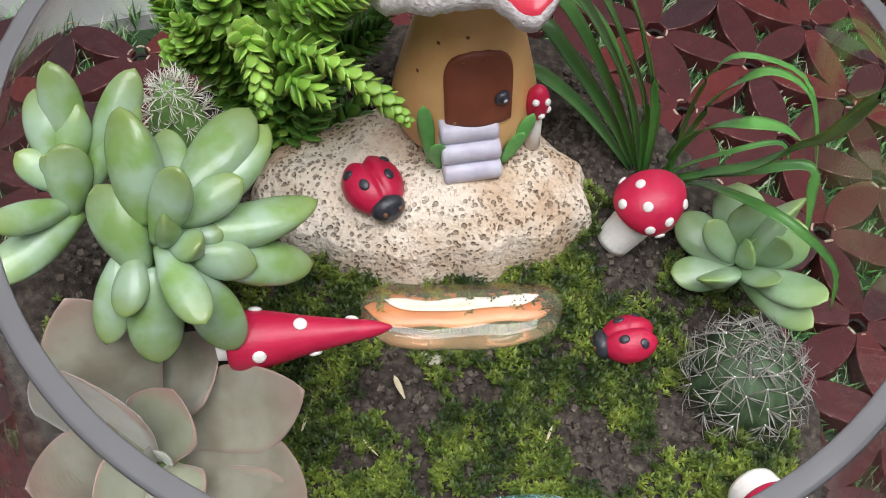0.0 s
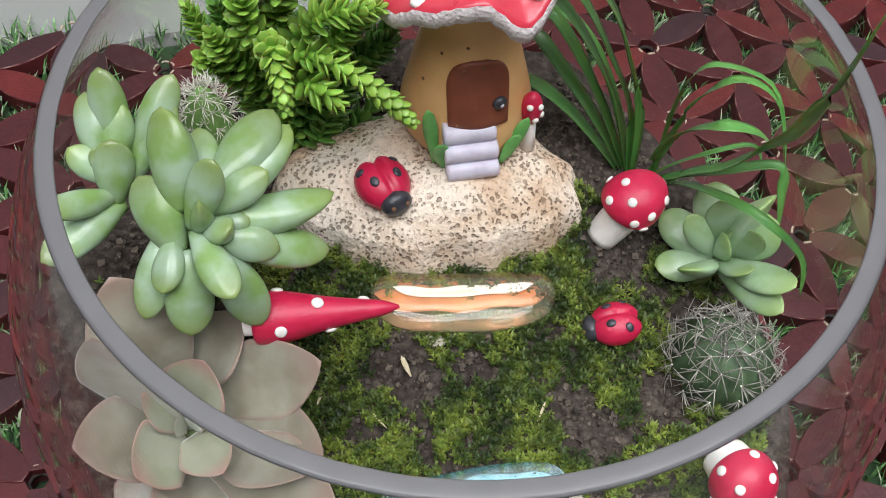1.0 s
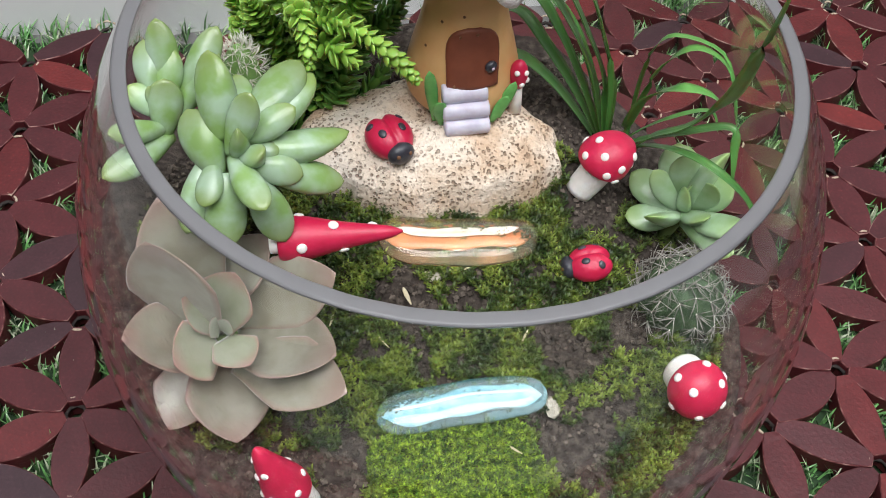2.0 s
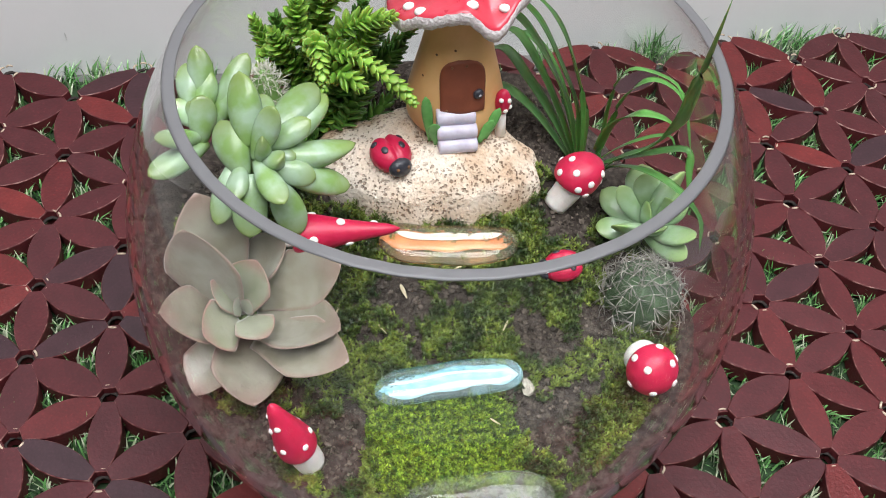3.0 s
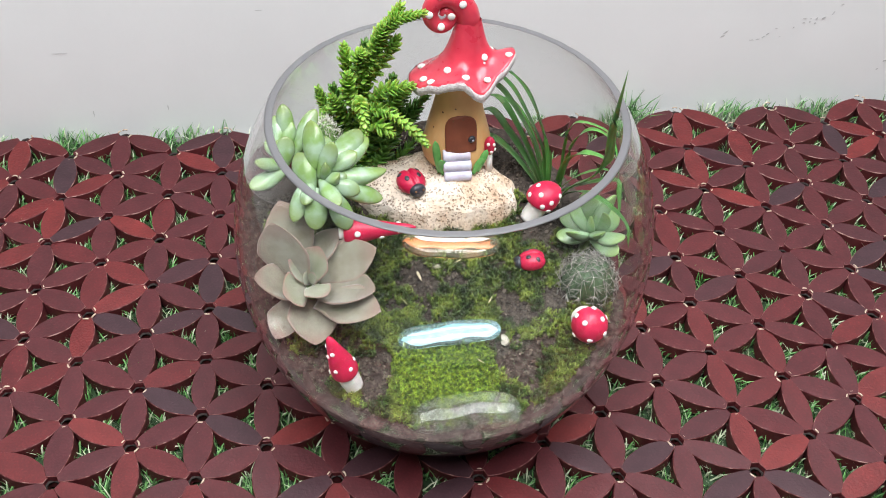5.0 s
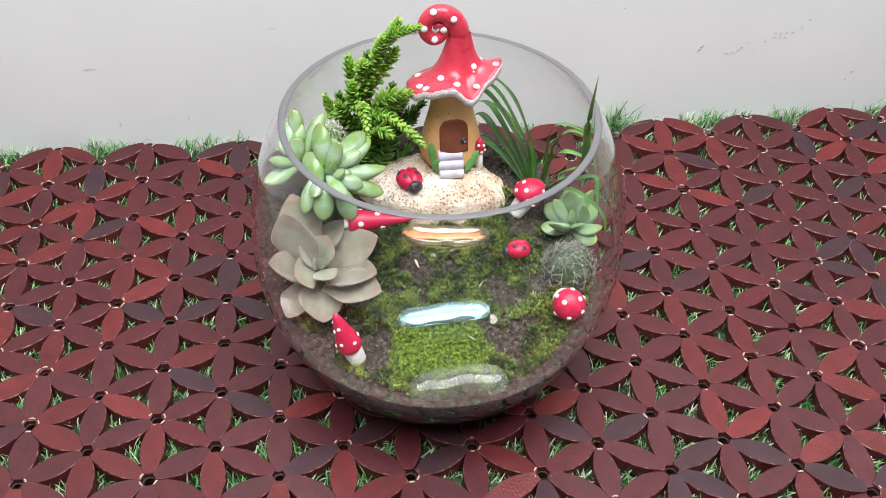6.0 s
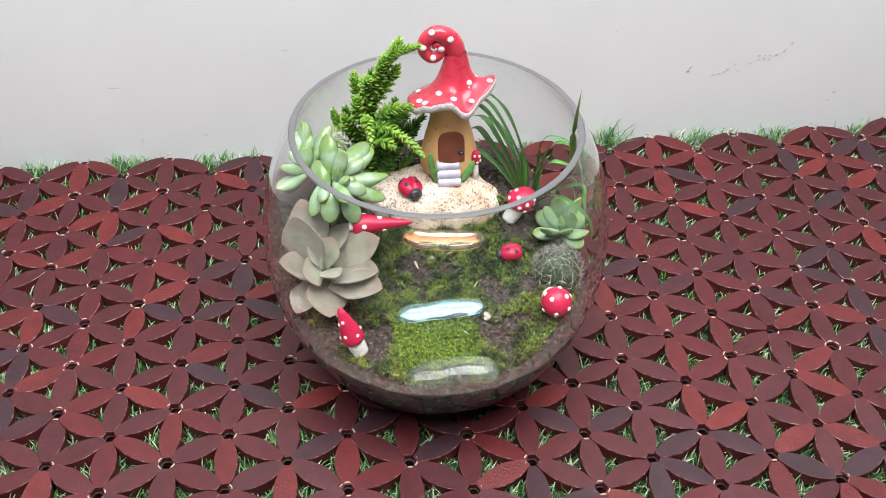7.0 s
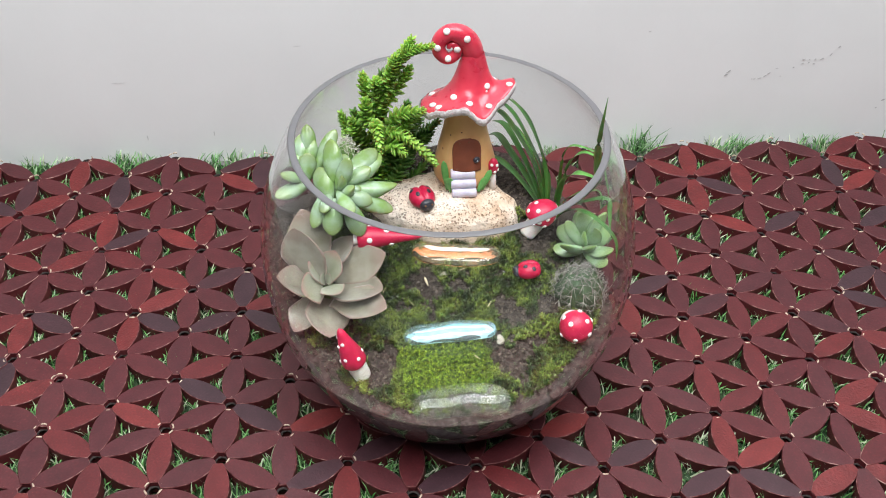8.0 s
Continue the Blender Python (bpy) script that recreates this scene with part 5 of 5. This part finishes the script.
def build_grass_plant():
    g = thing("strap_grass", "tuft of dark green arching strap-shaped grass leaves", "grass plant")
    b = (0.0780, 0.0655, 0.088)
    tuft = [
        ([(0.069, 0.071, 0.122), (0.057, 0.073, 0.148), (0.044, 0.078, 0.166), (0.034, 0.086, 0.166)], 0.0058), ([(0.073, 0.070, 0.122), (0.063, 0.072, 0.146), (0.051, 0.075, 0.168), (0.038, 0.082, 0.178)], 0.0052),
        ([(0.063, 0.073, 0.116), (0.051, 0.082, 0.132), (0.042, 0.091, 0.140), (0.034, 0.098, 0.134)], 0.0060), ([(0.077, 0.070, 0.118), (0.070, 0.073, 0.142), (0.061, 0.076, 0.164), (0.048, 0.082, 0.178)], 0.0040),
        ([(0.060, 0.073, 0.112), (0.048, 0.079, 0.123), (0.040, 0.086, 0.124), (0.034, 0.092, 0.118)], 0.0056), ([(0.066, 0.073, 0.118), (0.055, 0.079, 0.140), (0.046, 0.086, 0.152), (0.038, 0.094, 0.150)], 0.0056),
        ([(0.071, 0.074, 0.116), (0.062, 0.082, 0.138), (0.052, 0.090, 0.148), (0.044, 0.097, 0.144)], 0.0048), ([(0.075, 0.068, 0.124), (0.066, 0.068, 0.154), (0.054, 0.070, 0.176), (0.040, 0.074, 0.186)], 0.0030)]
    for pts, w in tuft:
        strap([b] + [in_bowl(p) for p in pts], w, g)
    c = (0.0825, 0.060, 0.088)
    arching = [
            ([(0.085, 0.064, 0.1), (0.084, 0.063, 0.128), (0.085, 0.059, 0.148), (0.091, 0.056, 0.156), (0.108, 0.053, 0.15), (0.122, 0.048, 0.138), (0.134, 0.044, 0.122)], 0.0024),
            ([(0.084, 0.064, 0.1), (0.087, 0.06, 0.13), (0.091, 0.054, 0.148), (0.099, 0.052, 0.153), (0.114, 0.05, 0.145), (0.131, 0.046, 0.126)], 0.0034),
            ([(0.084, 0.064, 0.1), (0.085, 0.055, 0.126), (0.091, 0.044, 0.142), (0.102, 0.043, 0.14), (0.11, 0.042, 0.134)], 0.005),
            ([(0.085, 0.058, 0.1), (0.099, 0.047, 0.116), (0.116, 0.043, 0.122), (0.13, 0.041, 0.114), (0.138, 0.035, 0.1)], 0.0042),
            ([(0.089, 0.056, 0.1), (0.095, 0.036, 0.118), (0.105, 0.023, 0.121), (0.118, 0.015, 0.11), (0.125, 0.009, 0.096)], 0.0042),
            ([(0.085, 0.061, 0.1), (0.095, 0.053, 0.118), (0.11, 0.052, 0.122), (0.126, 0.052, 0.114)], 0.0022)]
    for pts, w in arching:
        strap([c] + [in_bowl(p) for p in pts], w, g)
    strap([c, (0.0900, 0.053, 0.108), (0.0985, 0.044, 0.122), (0.1045, 0.036, 0.140), (0.1010, 0.022, 0.162), (0.0972, 0.010, 0.192), (0.0985, 0.006, 0.226)], 0.0054, g)


build_grass_plant()


# ---- the petal mat ----
PITCH = 0.048
WARP_X = (-0.53, -7.76, 1.2, 0.21, 2.57, -1.15, 1.84, 0.96, 1.08, -1.32)
WARP_Y = (-1.06, -7.48, -0.56, 7.22, -6.91, 1.61, -0.93, 0.85, -0.75, 2.76)


def knot(i, j):
    """Where the petals are tied together: a triangular net, pulled a little out of true."""
    x, y = i * PITCH * math.sqrt(3) / 2 - 0.144, (j + 0.5 * i) * PITCH + 0.06
    u, w = max(-2.0, min(2.4, 5 * x)), max(-1.1, min(1.3, 5 * y))
    t = [u ** a * w ** b for a in range(4) for b in range(4 - a)]
    r = random.Random(i * 97 + j * 31 + 5)
    return (x + 0.001 * sum(c * q for c, q in zip(WARP_X, t)) + r.gauss(0, 0.0006), y + 0.001 * sum(c * q for c, q in zip(WARP_Y, t)) + r.gauss(0, 0.0006))


def petal_mesh(seed):
    """A flat wooden petal along x: bowed sides, cut ends, slightly rounded top edge, unit length."""
    r = random.Random(seed)
    W, H, E = 0.0082 * r.uniform(0.94, 1.06), 0.0112, 0.0030
    n = 12
    half = []
    for i in range(n + 1):
        s = -1 + 2 * i / n
        half.append((s * 0.0198, E + (W - E) * (1 - s * s)))
    ring = [(x, y) for x, y in half] + [(x, -y) for x, y in reversed(half)]
    m = len(ring)
    v = []
    for inset, z in ((0.0004, -H), (0.0, -H + 0.0006), (0.0, -0.0005), (0.0004, 0.0)):
        for x, y in ring:
            k = 1 - inset / W
            v.append((x * (1 - inset / 0.021), y * k, z + r.gauss(0, 0.00006)))
    f = grid_faces(4, m) + [tuple(reversed(range(m))), tuple(range(3 * m, 4 * m))]
    f = [tuple(reversed(q)) for q in f]
    return v, f


def build_mat():
    mat = thing("petal_mat", "maroon doormat of tied wooden petals over artificial grass", "doormat")
    meshes = [petal_mesh(s) for s in range(5)]
    datas = [mesh_of("petal", v, f, M_petal, False) for v, f in meshes]
    rows = 26

    def colour_sides(me):
        """The cut sides take a redder maroon of their own, the rounded top edge is worn pale in places."""
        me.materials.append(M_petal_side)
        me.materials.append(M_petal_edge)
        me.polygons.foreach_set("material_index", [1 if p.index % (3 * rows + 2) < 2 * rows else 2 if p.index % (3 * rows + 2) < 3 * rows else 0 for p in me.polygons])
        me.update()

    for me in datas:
        colour_sides(me)
    todo = []
    edge = lambda x: WALL_Y + WALL_TILT * x
    knots = {}
    for i in range(-8, 16):
        for j in range(-16, 14):
            x, y = knot(i, j)
            if -0.47 < x < 0.56 and -0.30 < y < edge(x) - 0.001:
                knots[i, j] = (x, y)
    for (i, j), (x, y) in knots.items():
        for di, dj in ((0, 1), (1, 0), (1, -1)):
            x2, y2 = knot(i + di, j + dj)
            cx, cy = (x + x2) / 2, (y + y2) / 2
            if cy > edge(cx) - 0.008 or max(y, y2) > edge(cx) - 0.001:
                continue
            todo.append((cx, cy, math.degrees(math.atan2(y2 - y, x2 - x)), math.hypot(x2 - x, y2 - y)))
    todo.sort(key=lambda q: (q[0] - 0.0) ** 2 + (q[1] + 0.02) ** 2)
    rest = []
    for k, (cx, cy, az, d) in enumerate(todo):
        r = random.Random(k)
        m = pose(cx, cy, -0.0004 + r.gauss(0, 0.0004), r.gauss(0, 2.2), r.gauss(0, 1.4), az + r.gauss(0, 1.5)) @ Matrix.Diagonal((d / PITCH * r.uniform(0.98, 1.03), r.uniform(0.96, 1.05), 1, 1))
        if k < 300:
            ob = new("petal", datas[k % 5])
            ob.parent = mat
            ob.matrix_basis = m
        else:
            rest.append(moved(meshes[k % 5], m))
    far = tagged(part("petals_beyond", join(*rest), M_petal_far, mat, smooth=False), kind="stuff")
    colour_sides(far.data)
    # knots: dark cord ring and pale stitches
    cords, stitches = [], []
    for (i, j), (x, y) in knots.items():
        r = random.Random(i * 7 + j * 13)
        ringp = [(x + 0.0044 * math.cos(a), y + 0.0044 * math.sin(a), -0.0052) for a in np.linspace(0, 2 * math.pi, 9)]
        cords.append(tube(ringp, [0.0011] * 9, 5))
        for k in range(6):
            a = math.radians(30 + 60 * k) + 0.1 * r.gauss(0, 1)
            if r.random() < 0.42:
                continue
            b0, b1 = a - 0.36, a + 0.36
            R = 0.0056
            p = [(x + R * math.cos(q), y + R * math.sin(q), -0.0012 + 0.0006 * math.sin(math.pi * (q - b0) / (b1 - b0))) for q in np.linspace(b0, b1, 4)]
            stitches.append(tube(p, [0.00062] * 4, 5))
    tagged(part("cord", join(*cords), M_cord, mat, "dark cord"), kind="stuff")
    tagged(part("stitches", join(*stitches), M_thread, mat, "pale thread stitches at the knots"), kind="stuff")


build_mat()


def build_grass_mat():
    g = thing("artificial_grass", "green artificial grass showing between the wooden petals", "artificial grass", kind="stuff")
    m = part("backing", box(-0.49, 0.58, -0.32, 0.0, -0.0163, -0.0135), M_backing, g, smooth=False)
    m2 = part("backing", box(-0.49, 0.58, 0.0, 0.262, -0.0163, -0.0135), M_backing, g, smooth=False)
    V, F, VP, FP = [], [], [], []

    def blade(x, y, L, pale):
        a = random.uniform(0, 6.28)
        tilt = random.uniform(0.1, 0.9)
        d = np.array([math.cos(a) * tilt, math.sin(a) * tilt, 1.0])
        d /= np.linalg.norm(d)
        s = np.array([-math.sin(a + 0.6), math.cos(a + 0.6), 0]) * 0.00055
        c = np.array([x, y, -0.0138])
        mid = c + d * L * 0.55
        tip = c + d * L + np.array([math.cos(a), math.sin(a), -0.6]) * L * 0.15
        vv, ff = (VP, FP) if pale else (V, F)
        o = len(vv)
        vv.extend([c - s, c + s, mid + s, mid - s, tip])
        ff.extend([(o, o + 1, o + 2, o + 3), (o + 3, o + 2, o + 4)])

    ins = PITCH * 0.20
    for i in range(-9, 16):
        for j in range(-16, 14):
            p = [np.array(knot(i + a, j + b)) for a, b in ((0, 0), (1, 0), (0, 1))]
            q = [np.array(knot(i + a, j + b)) for a, b in ((1, 0), (0, 1), (1, -0 + 1))]
            for tri in (p, q):
                c = sum(tri) / 3
                if not (-0.46 < c[0] < 0.55 and -0.29 < c[1] < WALL_Y + WALL_TILT * c[0] - 0.01):
                    continue
                for _ in range(70):
                    a, b = random.random(), random.random()
                    if a + b > 1:
                        a, b = 1 - a, 1 - b
                    z = tri[0] + a * (tri[1] - tri[0]) + b * (tri[2] - tri[0])
                    z = c + (z - c) * 0.70
                    blade(z[0], z[1], random.uniform(0.008, 0.0160), random.random() < 0.32)
    # tufts in the scallops of the mat's edge, along the wall
    for tx, n, hgt in ((-0.36, 60, 0.015), (-0.283, 80, 0.018), (-0.196, 50, 0.014), (-0.161, 90, 0.016), (-0.05, 80, 0.016), (0.06, 60, 0.014), (0.189, 110, 0.030), (0.268, 60, 0.017), (0.283, 60, 0.018), (0.31, 70, 0.016), (0.363, 60, 0.017), (0.437, 80, 0.018), (0.52, 60, 0.016)):
        for _ in range(int(0.6 * n)):
            x = random.gauss(tx, 0.007)
            blade(x, WALL_Y + WALL_TILT * x - random.uniform(0.004, 0.022), hgt * random.uniform(0.6, 1.15), random.random() < 0.1)
    for _ in range(170):
        x = random.uniform(-0.46, 0.55)
        blade(x, WALL_Y + WALL_TILT * x - random.uniform(0.003, 0.024), random.uniform(0.007, 0.013), random.random() < 0.1)
    tagged(part("blades", (np.array(V), F), M_blade, g, smooth=False), kind="stuff")
    tagged(part("pale_blades", (np.array(VP), FP), M_blade_pale, g, "pale yellowish blades", smooth=False), kind="stuff")


build_grass_mat()


# ---- dry bits on the moss ----
def straw(x, y, L, w, rz, tilt=8):
    geo, al = plump_leaf((-L / 2, 0, 0), (L / 2, 0, 0.0006), w, w * 0.25, n=8, segs=8, bend=0.1, neck=0.3)
    ob = part("dry_husk", geo, M_straw, along=al)
    ob.matrix_basis = pose(x, y, soil_h(x, y) + 0.0030, tilt, -tilt, rz)
    tagged(ob, "dry pale straw husk lying on the moss", "plant debris", group="dry husks")


for q in ((-0.0072, 0.0038, 0.0075, 0.0019, 110), (-0.0350, -0.0045, 0.0060, 0.0010, 70), (-0.0170, -0.0120, 0.0065, 0.0008, 130), (0.0170, 0.0140, 0.0055, 0.0009, 20), (0.0340, -0.0140, 0.0070, 0.0009, 60), (0.0250, -0.0560, 0.0050, 0.0010, 150)):
    straw(*q)
